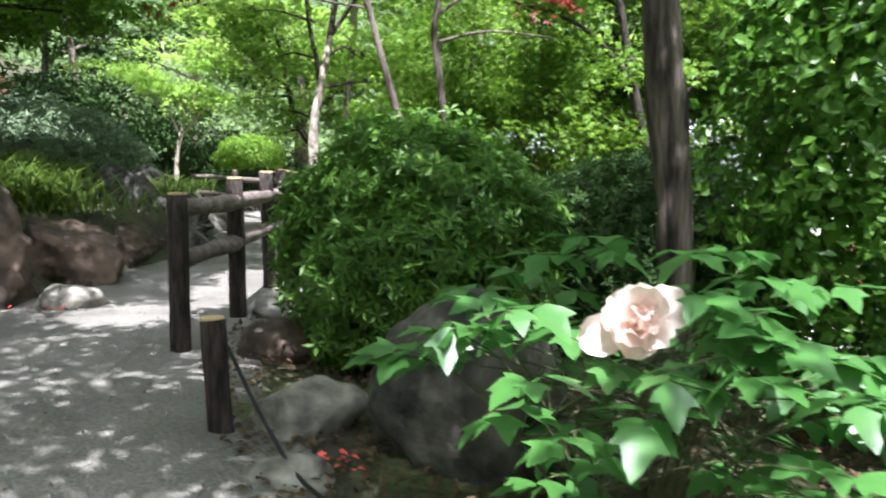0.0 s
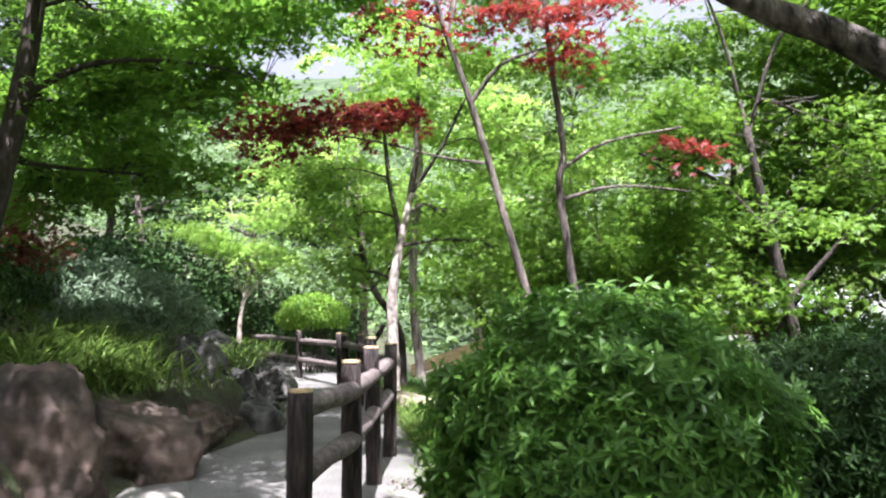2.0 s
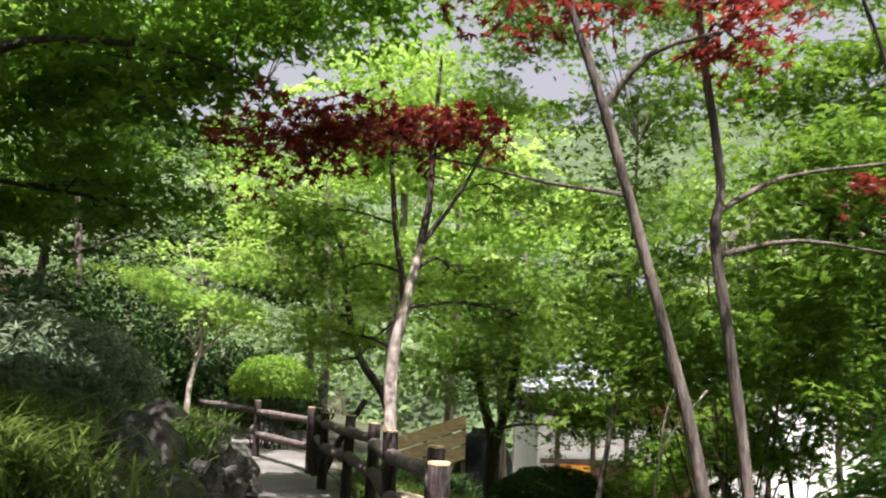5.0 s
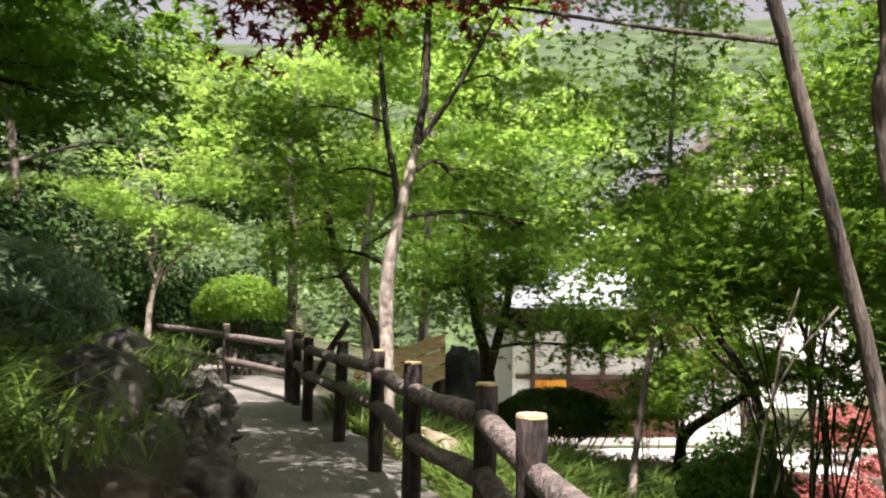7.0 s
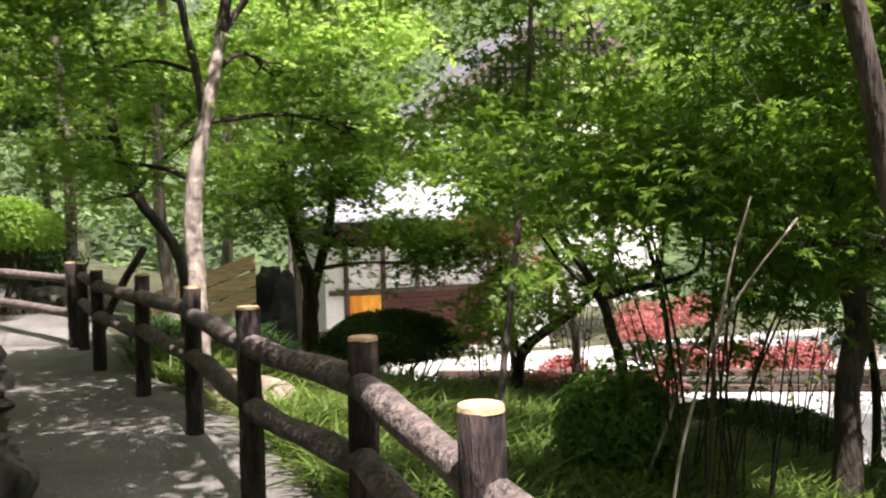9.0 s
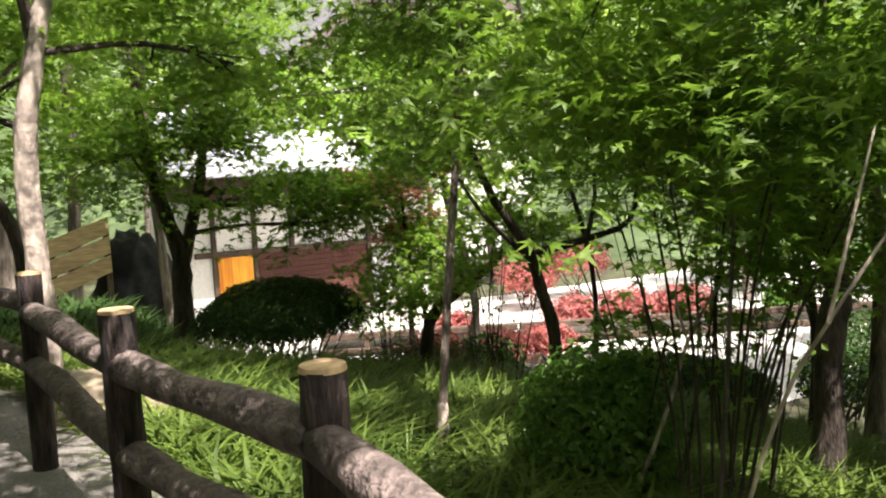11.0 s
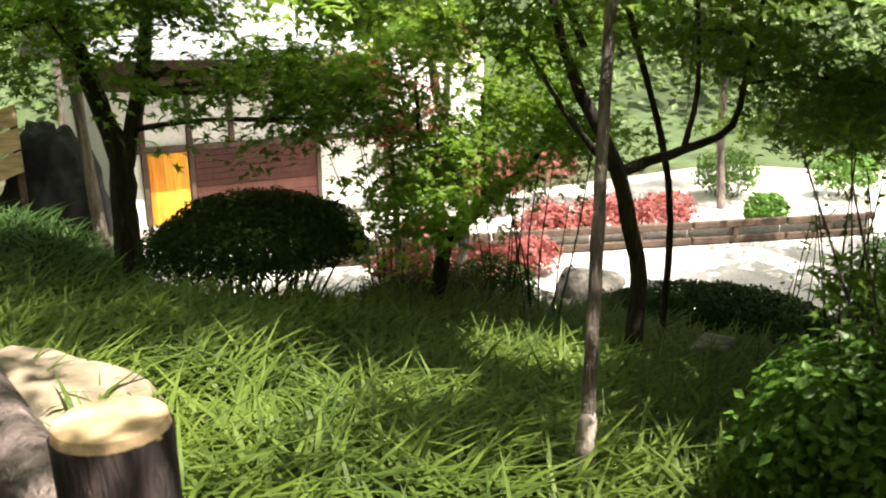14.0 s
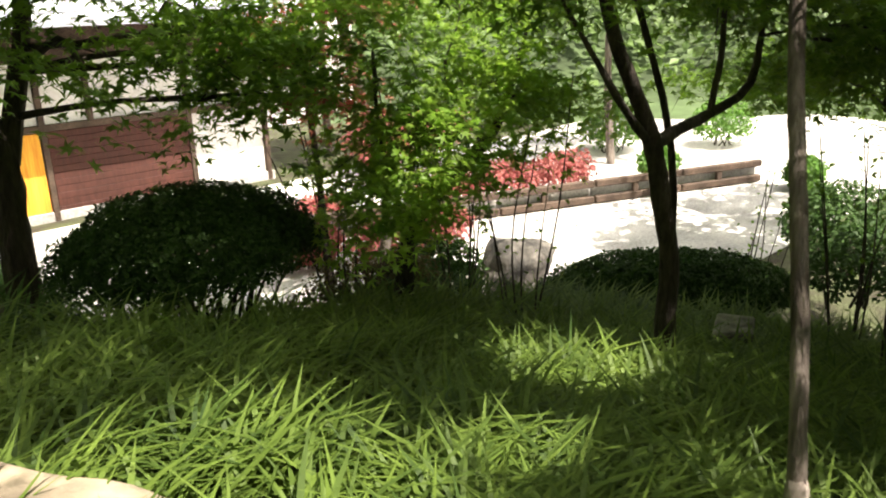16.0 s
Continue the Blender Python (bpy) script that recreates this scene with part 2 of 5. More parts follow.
# ---- leaves: shapes lie in x, y with the tip along y
def star_shape(lobes=5, inner=0.3, fan=105):
    """A hand-shaped leaf: pointed lobes round a small palm."""
    V, F = [(0.0, -0.12, 0.0)], []
    for i in range(lobes):
        a = radians(-fan + 2 * fan * i / (lobes - 1))
        r = 1.0 - 0.32 * abs(a) / radians(fan)
        V.append((math.sin(a) * r, math.cos(a) * r, -0.16 * r * r))
    for i in range(lobes - 1):
        a = radians(-fan + 2 * fan * (i + 0.5) / (lobes - 1))
        V.append((math.sin(a) * inner, math.cos(a) * inner, 0.04))
    notch = lambda i: 1 + lobes + i
    for i in range(lobes):
        lo, hi = (notch(i - 1) if i > 0 else 0), (notch(i) if i < lobes - 1 else 0)
        F.append((lo, 1 + i, hi))
    for i in range(lobes - 2):
        F.append((0, notch(i), notch(i + 1)))
    return np.array(V, float), np.array(F)


STAR = star_shape()
TRIPLE = star_shape(3, 0.36, 95)
OVAL = (np.array([(0, 0, 0), (0.32, 0.45, 0.08), (0, 1, -0.06), (-0.32, 0.45, 0.08)], float), np.array([(0, 1, 2), (0, 2, 3)]))
NARROW = (np.array([(0, 0, 0), (0.13, 0.4, 0.05), (0, 1, -0.15), (-0.13, 0.4, 0.05)], float), np.array([(0, 1, 2), (0, 2, 3)]))
WHORL_V, WHORL_F = [(0.0, 0.0, 0.0)], []
for i in range(5):
    a = i * 2 * math.pi / 5
    for da, r, z in ((-0.3, 0.55, 0.12), (0, 1, 0.1), (0.3, 0.55, 0.12)):
        WHORL_V.append((math.sin(a + da) * r, math.cos(a + da) * r, z))
    WHORL_F += [(0, 1 + 3 * i, 2 + 3 * i), (0, 2 + 3 * i, 3 + 3 * i)]
WHORL = (np.array(WHORL_V), np.array(WHORL_F))


def leaf_mesh(name, at, normal, size, shape, mat, spread=0.5):
    """One mesh of many leaves at places, facing roughly along normals."""
    n = len(at)
    up = np.asarray(normal, float) + spread * rng.standard_normal((n, 3))
    up /= np.linalg.norm(up, axis=1)[:, None] + 1e-9
    side = np.cross(up, rng.standard_normal((n, 3)))
    side /= np.linalg.norm(side, axis=1)[:, None] + 1e-9
    fore = np.cross(up, side)
    V, F = shape
    s = np.broadcast_to(np.asarray(size, float) * 1.2 * (0.7 + 0.6 * rng.random(n)), n)[:, None, None]
    verts = at[:, None] + s * (V[None, :, 0:1] * side[:, None] + V[None, :, 1:2] * fore[:, None] + V[None, :, 2:3] * up[:, None])
    faces = F[None] + (np.arange(n) * len(V))[:, None, None]
    return fast_mesh(name, verts.reshape(-1, 3), faces.reshape(-1, 3), mat)


LUSH = 1.55     # how full the crowns are
# openings in the canopy through which the sun reaches a spot: x, y, z, radius
GLADES = np.array([(-4.0, 16.4, 0.4, 0.9), (-3.7, 17.4, 0.4, 0.65), (-2.4, 6.0, 0.4, 0.5), (-1.8, 7.0, 0.4, 0.45), (-1.05, 12.1, 0.35, 0.75), (1.0, 12.4, 0.0, 0.5),
                   (-0.2, 11.8, 0.2, 0.3), (-1.57, 7.3, 1.4, 0.4), (-1.6, 8.1, 1.1, 0.3), (0.25, 2.2, 0.9, 0.25), (-5.6, 17.5, 3.3, 0.75), (-2.05, 12.95, 1.6, 0.35), (-1.7, 9.9, 0.4, 0.25), (1.9, 9.6, 0.1, 0.65), (0.5, 9.0, 1.9, 0.35), (1.7, 9.3, 2.2, 0.35), (-4.35, 9.2, 0.9, 0.5), (-3.6, 10.7, 1.0, 0.3), (-6.5, 13.3, 2.0, 0.8), (2.2, 14.3, 1.4, 0.6), (-4.65, 19.6, 2.0, 0.7), (1.4, 13.9, 0.8, 0.35)])


def open_canopy(p):
    """Which leaves stay: those outside the shafts of sun."""
    stay = np.ones(len(p), bool)
    for x, y, z, r in GLADES:
        rise = p[:, 2] - z
        fall = p[:, :2] - np.array(SUN_FROM) * (rise / math.tan(radians(SUN_UP)))[:, None]
        near = np.hypot(fall[:, 0] - x, fall[:, 1] - y) < r * (0.75 + 0.5 * rng.random(len(p)))
        stay &= ~(near & (rise > 0.5))
    return stay


def spray_points(clusters, per=70, disc=0.42, thick=0.07):
    """Layered sprays, as maples bear them: flat discs of leaves inside each cluster of x, y, z, rx, ry, rz, leaves."""
    P, N, hubs = [], [], []
    for cx, cy, cz, rx, ry, rz, count in clusters:
        k = max(2, int(LUSH * count / per))
        d = rng.standard_normal((k, 3))
        d *= (rng.random(k) ** (1 / 2.2) / np.linalg.norm(d, axis=1))[:, None]
        hub = np.array((cx, cy, cz)) + d * (rx, ry, rz)
        hubs.append(hub)
        for h in hub:
            m = int(per * (0.5 + rng.random()))
            r, a = disc * np.sqrt(rng.random(m)) * (0.7 + 0.6 * rng.random()), rng.random(m) * 2 * np.pi
            tilt = 0.25 * rng.standard_normal(2)
            x, y = r * np.cos(a) * 1.3, r * np.sin(a)
            turn = rng.random() * np.pi
            x, y = x * np.cos(turn) - y * np.sin(turn), x * np.sin(turn) + y * np.cos(turn)
            z = tilt[0] * x + tilt[1] * y - 0.3 * r * r / disc + thick * rng.standard_normal(m)
            P.append(h + np.stack([x, y, z], 1))
            N.append(np.tile((-tilt[0], -tilt[1], 1.0), (m, 1)))
    return np.vstack(P), np.vstack(N), hubs


def tree(name, label, trunk, limbs, clusters, leaf, bark, size=0.05, per=70, disc=0.42, shape=STAR, limb_bark=None, group="", spread=0.45, twig_share=0.8, category="tree", thick=0.05):
    """A tree: trunk and limbs as lines of x, y, z, radius, and a crown of layered sprays borne on twigs."""
    ob = thing(name, trunk[0][:3], label, category, group)
    line = smooth_line(trunk, 4)
    part("trunk", tubes("trunk", [line], bark, 10), ob)
    grown = [smooth_line(l, 3) for l in limbs]
    for g in grown:
        part("limb", tubes("limb", [g], limb_bark or bark, 7), ob)
    P, N, hubs = spray_points(clusters, per, disc, thick)
    stay = open_canopy(P)
    P, N = P[stay], N[stay]
    bones = np.vstack([line[len(line) // 3:]] + grown)
    twigs = []
    for (cx, cy, cz, *_), hub in zip(clusters, hubs):
        c = np.array((cx, cy, cz))
        cost = np.linalg.norm(bones[:, :3] - c, axis=1) + 1.2 * np.maximum(0, bones[:, 2] - c[2])
        b = bones[cost.argmin()]
        mid = (b[:3] + c) / 2 + (0, 0, 0.08) + 0.08 * rng.standard_normal(3)
        r = min(b[3] * 0.7, 0.035)
        twigs.append(smooth_line([(*b[:3], r), (*mid, r * 0.7), (*c, r * 0.45)], 3))
        for h in hub[rng.random(len(hub)) < twig_share]:
            s = mid + (c - mid) * rng.random()
            twigs.append(smooth_line([(*s, r * 0.4), (*((s + h) / 2 + 0.06 * rng.standard_normal(3)), r * 0.28), (*h, 0.004)], 2))
    if twigs:
        part("twig_growth", tubes("twig_growth", twigs, limb_bark or bark, 3, cap=False), ob, kind="stuff")
    part("crown", leaf_mesh("crown", P, N, size, shape, leaf, spread), ob, kind="stuff")
    return ob


def shell_points(n, mid, radii, depth=0.22, lumps=0.16, low=-0.35):
    """Places over the skin of a lumpy mound, with outward directions."""
    d = rng.standard_normal((int(n * 1.8), 3))
    d /= np.linalg.norm(d, axis=1)[:, None]
    d = d[d[:, 2] > low][:n]
    r = np.array([1 + lumps * noise.noise(Vector(v) * 2.7 + Vector(mid)) + lumps * 0.7 * noise.noise(Vector(v) * 6.5 + Vector(mid)) for v in d])
    r *= 1 - depth * rng.random(len(d)) ** 1.6
    return np.array(mid) + d * np.array(radii) * r[:, None], d


def bush(name, label, mid, radii, n, leaf, size, shape=OVAL, low=-0.35, depth=0.22, lumps=0.16, foot=None, stems=9, category="shrub", spread=0.6, group="", turn=0.0):
    """A shrub: stems from the foot and a lumpy, layered skin of leaves."""
    ob = thing(name, (mid[0], mid[1], foot if foot is not None else mid[2]), label, category, group)
    base = np.array((mid[0], mid[1], ob.location[2] - 0.05))
    lines = []
    for i in range(stems):
        d = rng.standard_normal(3)
        d[2] = abs(d[2]) * 0.8 + 0.2
        d /= np.linalg.norm(d)
        tip = np.array(mid) + d * np.array(radii) * 0.82
        foot_at = base + (rng.standard_normal(3) * (radii[0] * 0.22, radii[1] * 0.22, 0))
        lines.append(smooth_line([(*foot_at, 0.018), (*((foot_at + tip) / 2 + 0.05 * rng.standard_normal(3)), 0.012), (*tip, 0.005)], 3))
    part("stem_growth", tubes("stem_growth", lines, BARK_DARK, 5, cap=False), ob, kind="stuff")
    P, N = shell_points(n, mid, radii, depth, lumps, low)
    P2, N2 = shell_points(n // 3, mid, [r * 0.72 for r in radii], 0.35, lumps, low)
    if turn:
        c, q = math.cos(radians(turn)), math.sin(radians(turn))
        spin = np.array([(c, q, 0), (-q, c, 0), (0, 0, 1)])
        P, P2, N, N2 = (P - mid) @ spin + mid, (P2 - mid) @ spin + mid, N @ spin, N2 @ spin
    part("foliage", leaf_mesh("foliage", np.vstack([P, P2]), np.vstack([N, N2]) + (0, 0, 0.4), size, shape, leaf, spread), ob, kind="stuff")
    return ob


def blade_mesh(name, at, length, width, mat, lean=0.5, droop=0.7):
    """Arching strap leaves that grow from places; length and width in metres."""
    n = len(at)
    a = rng.random(n) * 2 * np.pi
    fwd = np.stack([np.cos(a), np.sin(a), np.zeros(n)], 1)
    side = np.stack([-np.sin(a), np.cos(a), np.zeros(n)], 1)
    L = length * (0.6 + 0.7 * rng.random(n))
    tilt = lean * (0.25 + rng.random(n))
    u = np.array([0, 0.35, 0.7, 1.0])
    out = tilt[:, None] * u + droop * (0.3 + rng.random(n))[:, None] * u ** 2.4
    up = u - 0.42 * droop * (0.3 + rng.random(n))[:, None] * u ** 2.6
    spine = at[:, None] + L[:, None, None] * (out[..., None] * fwd[:, None] + up[..., None] * np.array((0, 0, 1.0)))
    w = width * (0.7 + 0.6 * rng.random(n))[:, None] * np.array([0.7, 1.0, 0.75])
    left, right = spine[:, :3] + w[..., None] * side[:, None], spine[:, :3] - w[..., None] * side[:, None]
    verts = np.concatenate([left, right, spine[:, 3:]], 1)        # 0-2 left, 3-5 right, 6 tip
    F = np.array([(0, 3, 4), (0, 4, 1), (1, 4, 5), (1, 5, 2), (2, 5, 6)])
    faces = F[None] + (np.arange(n) * 7)[:, None, None]
    return fast_mesh(name, verts.reshape(-1, 3), faces.reshape(-1, 3), mat)


def rock(name, label, mid, radii, seed, mat, turn=0.0, cuts=7, rough=0.14, detail=4, group="", category="rock"):
    """A weathered stone: a ball cut by flat faces, then roughened."""
    bm = bmesh.new()
    bmesh.ops.create_icosphere(bm, subdivisions=detail, radius=1)
    r = random.Random(seed)
    planes = []
    for _ in range(cuts):
        d = Vector((r.gauss(0, 1), r.gauss(0, 1), r.gauss(0, 0.8))).normalized()
        planes.append((d, r.uniform(0.62, 0.88)))
    for v in bm.verts:
        p = v.co.copy()
        for d, k in planes:
            over = p.dot(d) - k
            if over > 0:
                p -= d * over * 0.9
        q = p * 1.7 + Vector((seed * 3.1, 0, 0))
        p *= 1 + rough * noise.noise(q) + rough * 0.5 * noise.noise(q * 2.6) + rough * 0.25 * noise.noise(q * 6) + rough * 0.12 * noise.noise(q * 15)
        if cuts >= 16:     # craggy: sharp creases
            p *= 1 - 0.22 * abs(noise.noise(q * 2.2)) - 0.12 * abs(noise.noise(q * 5.5)) + 0.1 * noise.cell(q * 2.5)
        v.co = Vector((p.x * radii[0], p.y * radii[1], p.z * radii[2]))
    ob = new(name, bm_mesh(name, bm, mat, cuts < 16))
    ob.matrix_world = Matrix.Translation(mid) @ Matrix.Rotation(radians(turn), 4, "Z")
    return tagged(ob, label, category, group)


# ---------------------------------------------------------------- ground
def soft(a, b, x):
    u = np.clip((np.asarray(x, float) - a) / (b - a), 0, 1)
    return u * u * (3 - 2 * u)


EDGE_Y = (-8, 0, 2, 4, 5, 6, 8.5, 9.6, 10.5, 11.5, 14.2, 15.5, 17.8, 21.5, 27)
LEFT_X = (-2.9, -3.2, -3.4, -3.5, -3.5, -3.45, -3.35, -3.2, -3.05, -3.25, -3.9, -4.25, -4.9, -6.6, -10)
RIGHT_X = (1.6, 0.55, -0.35, -1.2, -1.45, -1.42, -1.45, -1.75, -1.85, -2.0, -2.85, -3.1, -3.45, -5.2, -8)


def edges(y):
    return np.interp(y, EDGE_Y, LEFT_X), np.interp(y, EDGE_Y, RIGHT_X)


def walk_height(y):
    y = np.asarray(y, float)
    return np.where(y > 0, 0.36 * (1 - np.exp(-np.maximum(y, 0) / 1.3)), 0.2 * np.maximum(y, -4))


def height(x, y):
    """The ground: a level walk, a rising bank on one side and a slope down to a road on the other."""
    x, y = np.asarray(x, float), np.asarray(y, float)
    lx, rx = edges(y)
    h = walk_height(y)
    d = np.maximum(lx - x, 0)
    h = h + 0.62 * soft(0.05, 0.6, d) + 0.25 * np.maximum(d - 0.6, 0) + 0.28 * np.maximum(d - 3.5, 0)
    e = np.maximum(x - rx, 0)
    steep = 0.35 + 0.65 * soft(3.5, 8.0, y)
    drop = steep * (0.15 * e + 0.012 * e * e)
    drop = drop + 1.6 * soft(14.9, 17.4, y) * soft(-1.2, 1.6, x)
    h = np.where(e > 0, np.maximum(h - drop, -2.4), h)
    far = soft(30, 75, np.hypot(x - 2, y - 12))
    return np.minimum(h, 9) * (1 - far) + far * np.where(x < -6, 7.0, -2.4)


def sheet(name, xs, ys, lift, mat, label, category, bumps=0.0, keep=None):
    X, Y = np.meshgrid(xs, ys)
    Z = height(X, Y) + lift
    if bumps:
        Z = Z + bumps * np.array([noise.noise(Vector((a * 1.7, b * 1.7, 0))) + 0.5 * noise.noise(Vector((a * 5, b * 5, 3))) for a, b in zip(X.ravel(), Y.ravel())]).reshape(X.shape)
    i, j = np.meshgrid(np.arange(len(ys) - 1), np.arange(len(xs) - 1), indexing="ij")
    F = np.stack([i * len(xs) + j, i * len(xs) + j + 1, (i + 1) * len(xs) + j + 1, (i + 1) * len(xs) + j], -1).reshape(-1, 4)
    return tagged(new(name, fast_mesh(name, np.stack([X, Y, Z], -1).reshape(-1, 3), F, mat, True)), label, category, kind="structure")


xs = np.concatenate([-np.geomspace(400, 13, 14), np.arange(-12, 14.1, 0.2), np.geomspace(15, 400, 16)])
ys = np.concatenate([-np.geomspace(300, 9, 12), np.arange(-8, 30.1, 0.2), np.geomspace(31, 500, 16)])
sheet("ground", xs, ys, -0.012, SOIL, "dark leafy soil on a garden slope", "ground", 0.03)

# the walk: a strip of trodden gravel between its two edges
rows_y = np.arange(-7.5, 26, 0.12)
across = np.linspace(0, 1, 25)
V = []
for y in rows_y:
    a, b = edges(y)
    a += 0.1 * noise.noise(Vector((y * 1.1, 0, 0))) - 0.3
    b += 0.1 * noise.noise(Vector((y * 1.3, 5, 0))) + 0.3
    for u in across:
        x = a + (b - a) * u
        V.append((x, y, float(walk_height(y)) + 0.02 + 0.012 * noise.noise(Vector((x * 2, y * 2, 0))) + 0.006 * noise.noise(Vector((x * 9, y * 9, 0))) - 0.16 * max(0.0, abs(2 * u - 1) - 0.72)))
n = len(across)
F = [(i * n + j, i * n + j + 1, (i + 1) * n + j + 1, (i + 1) * n + j) for i in range(len(rows_y) - 1) for j in range(n - 1)]
tagged(new("path", fast_mesh("path", V, F, GRAVEL, True)), "pale trodden gravel garden path", "path", kind="structure")

# the lane below, sunlit and pale
lane = sheet("road", np.linspace(1.5, 45, 40), np.linspace(15.5, 27.2, 30), 0.0, CONCRETE, "pale sunlit concrete lane below the slope", "road")
for v in lane.data.vertices:
    v.co.z = -2.385

# ---------------------------------------------------------------- fence
POST_TOPS = (0.97, 1.04, 1.07, 1.05, 1.07, 1.04, 1.04, 1.0, 1.0)
POSTS = [(-1.6, 4.83), (-1.52, 5.92), (-1.57, 7.28), (-1.6, 8.55), (-1.92, 9.62), (-2.15, 11.3), (-2.52, 12.7), (-2.95, 14.1), (-3.22, 15.5)]


def post_mesh(name, x, y, z0, z1, r, lean=(0, 0)):
    steps = np.linspace(0, 1, 9)
    line = [(x + lean[0] * u, y + lean[1] * u, z0 + (z1 - z0) * u, r * (1.06 - 0.05 * u + 0.02 * math.sin(9 * u + x * 7))) for u in steps]
    return tubes(name, [np.array(line)], POST, 14, 0.05)


def cut_mesh(name, x, y, z, r):
    """The sawn, slightly domed end of a log."""
    bm = bmesh.new()
    bmesh.ops.create_cone(bm, cap_ends=True, segments=20, radius1=r, radius2=r * 0.94, depth=0.014, matrix=Matrix.Translation((x, y, z)))
    return bm_mesh(name, bm, CUT)


def log_rail(p, q, r):
    p, q = np.array(p, float), np.array(q, float)
    line = []
    for i, u in enumerate(np.linspace(0, 1, 9)):
        wob = 0.012 * np.array((noise.noise(Vector((u * 3 + p[1], 0, 0))), 0, noise.noise(Vector((0, u * 3 + p[1], 2)))))
        line.append((*(p + (q - p) * u + wob), r * (1 + 0.09 * math.sin(u * 7 + p[1] * 3))))
    return tubes("rail", [np.array(line)], RAIL, 12, 0.06)


def log_fence(label, places, tops, r=0.06, heights=(0.87, 0.57)):
    z = [float(walk_height(y)) for x, y in places]
    ob = thing("log_fence", (places[0][0], places[0][1], z[0]), label, "fence")
    for (x, y), g, tall in zip(places, z, tops):
        lean = (rng.uniform(-0.025, 0.025), rng.uniform(-0.02, 0.02))
        p = part("post", post_mesh("post", x, y, g - 0.15, g + tall, r, lean), ob)
        part("cut_end", cut_mesh("cut_end", x + lean[0], y + lean[1], g + tall + 0.004, r * 1.0), p, "pale sawn log end")
    for i in range(len(places) - 1):
        (x, y), (u, v) = places[i], places[i + 1]
        for hgt in heights:
            part("rail", log_rail((x, y, z[i] + hgt + rng.uniform(-0.02, 0.02)), (u, v, z[i + 1] + hgt + rng.uniform(-0.02, 0.02)), r * 0.96), ob)
    return ob


log_fence("dark brown bark-textured log fence beside the path", POSTS, POST_TOPS)
log_fence("weathered log fence across the bend of the path", [(-3.34, 15.75), (-4.6, 18.0), (-6.66, 21.5)], (1.0, 1.0, 1.0), 0.058, (0.82, 0.42))

short = thing("short_post", (-0.95, 3.4, float(height(-0.95, 3.4))), "short weathered stake holding a black rope", "post")
part("post", post_mesh("post", -0.95, 3.4, 0.1, 0.83, 0.055, (-0.05, 0.05)), short)
part("cut_end", cut_mesh("cut_end", -1.0, 3.45, 0.834, 0.054), short)
part("rope", tubes("rope", [smooth_line([(-0.93, 3.42, 0.72, 0.009), (-0.72, 3.15, 0.48, 0.009), (-0.5, 2.85, 0.33, 0.009), (-0.2, 2.55, 0.3, 0.009), (0.1, 2.2, 0.3, 0.009)], 5)], ROPE, 6, 0.02), short, "black sagging rope")
stake = thing("leaning_log", (-2.98, 15.9, 0.3), "dark log leaning by the fence corner", "log")
part("log", tubes("log", [smooth_line([(-3.15, 15.8, 0.3, 0.05), (-2.85, 15.85, 1.0, 0.05), (-2.55, 15.95, 1.5, 0.045)], 3)], POST, 10), stake)

# ---------------------------------------------------------------- stones
rock("boulder", "large brown boulder in the path-side wall, lichen-flecked", (-3.92, 6.55, 0.58), (0.66, 0.66, 0.84), 3, ROCK_BROWN, 15, cuts=11, rough=0.22, detail=5)
rock("boulder", "brown boulder with a flat reddish face beside the path", (-3.66, 7.75, 0.46), (0.6, 0.64, 0.6), 8, ROCK_BROWN, -10, cuts=11, rough=0.22, detail=5)
rock("boulder", "dark boulder low in the path-side wall", (-4.0, 5.45, 0.46), (0.72, 0.8, 0.74), 5, ROCK_BROWN, 30, cuts=11, rough=0.22, detail=5)
rock("boulder", "squat brown boulder below the planted bank", (-3.75, 9.35, 0.45), (0.5, 0.72, 0.36), 11, ROCK_BROWN, 5, cuts=11, rough=0.22, detail=5)
rock("boulder", "upright grey boulder in the bank", (-4.15, 10.3, 0.95), (0.38, 0.42, 0.55), 13, ROCK_GREY, 40)
rock("boulder", "craggy dark boulder at the path's edge", (-3.62, 10.75, 0.56), (0.52, 0.5, 0.52), 17, ROCK_GREY, 20, rough=0.42, cuts=16, detail=5)
rock("boulder", "craggy dark boulder with a split top", (-3.75, 11.75, 0.58), (0.42, 0.5, 0.46), 19, ROCK_GREY, -25, rough=0.42, cuts=16, detail=5)
rock("boulder", "low dark stone at the bend of the path", (-4.1, 12.75, 0.5), (0.42, 0.45, 0.36), 23, ROCK_GREY, 60, rough=0.2)
rock("boulder", "craggy dark boulder under the strap leaves", (-4.1, 9.95, 0.66), (0.45, 0.5, 0.5), 21, ROCK_GREY, 35, rough=0.42, cuts=16, detail=5)
rock("boulder", "dark split stone beside the path", (-3.42, 10.3, 0.45), (0.34, 0.4, 0.4), 22, ROCK_GREY, 75, rough=0.22)
rock("boulder", "mossy stone behind the path-side stones", (-4.55, 11.6, 0.98), (0.45, 0.5, 0.42), 27, ROCK_GREY, 0)
rock("boulder", "rounded grey stone under the bamboo grass", (-4.95, 13.6, 0.95), (0.5, 0.55, 0.5), 29, ROCK_GREY, 15)
rock("stone", "small pale stone at the foot of the wall", (-2.95, 6.35, 0.42), (0.25, 0.2, 0.16), 31, ROCK_PALE, 20)
rock("boulder", "dark brown boulder at the bank's foot", (-3.85, 4.45, 0.55), (0.68, 0.62, 0.62), 33, ROCK_BROWN, 10, cuts=10, rough=0.2)
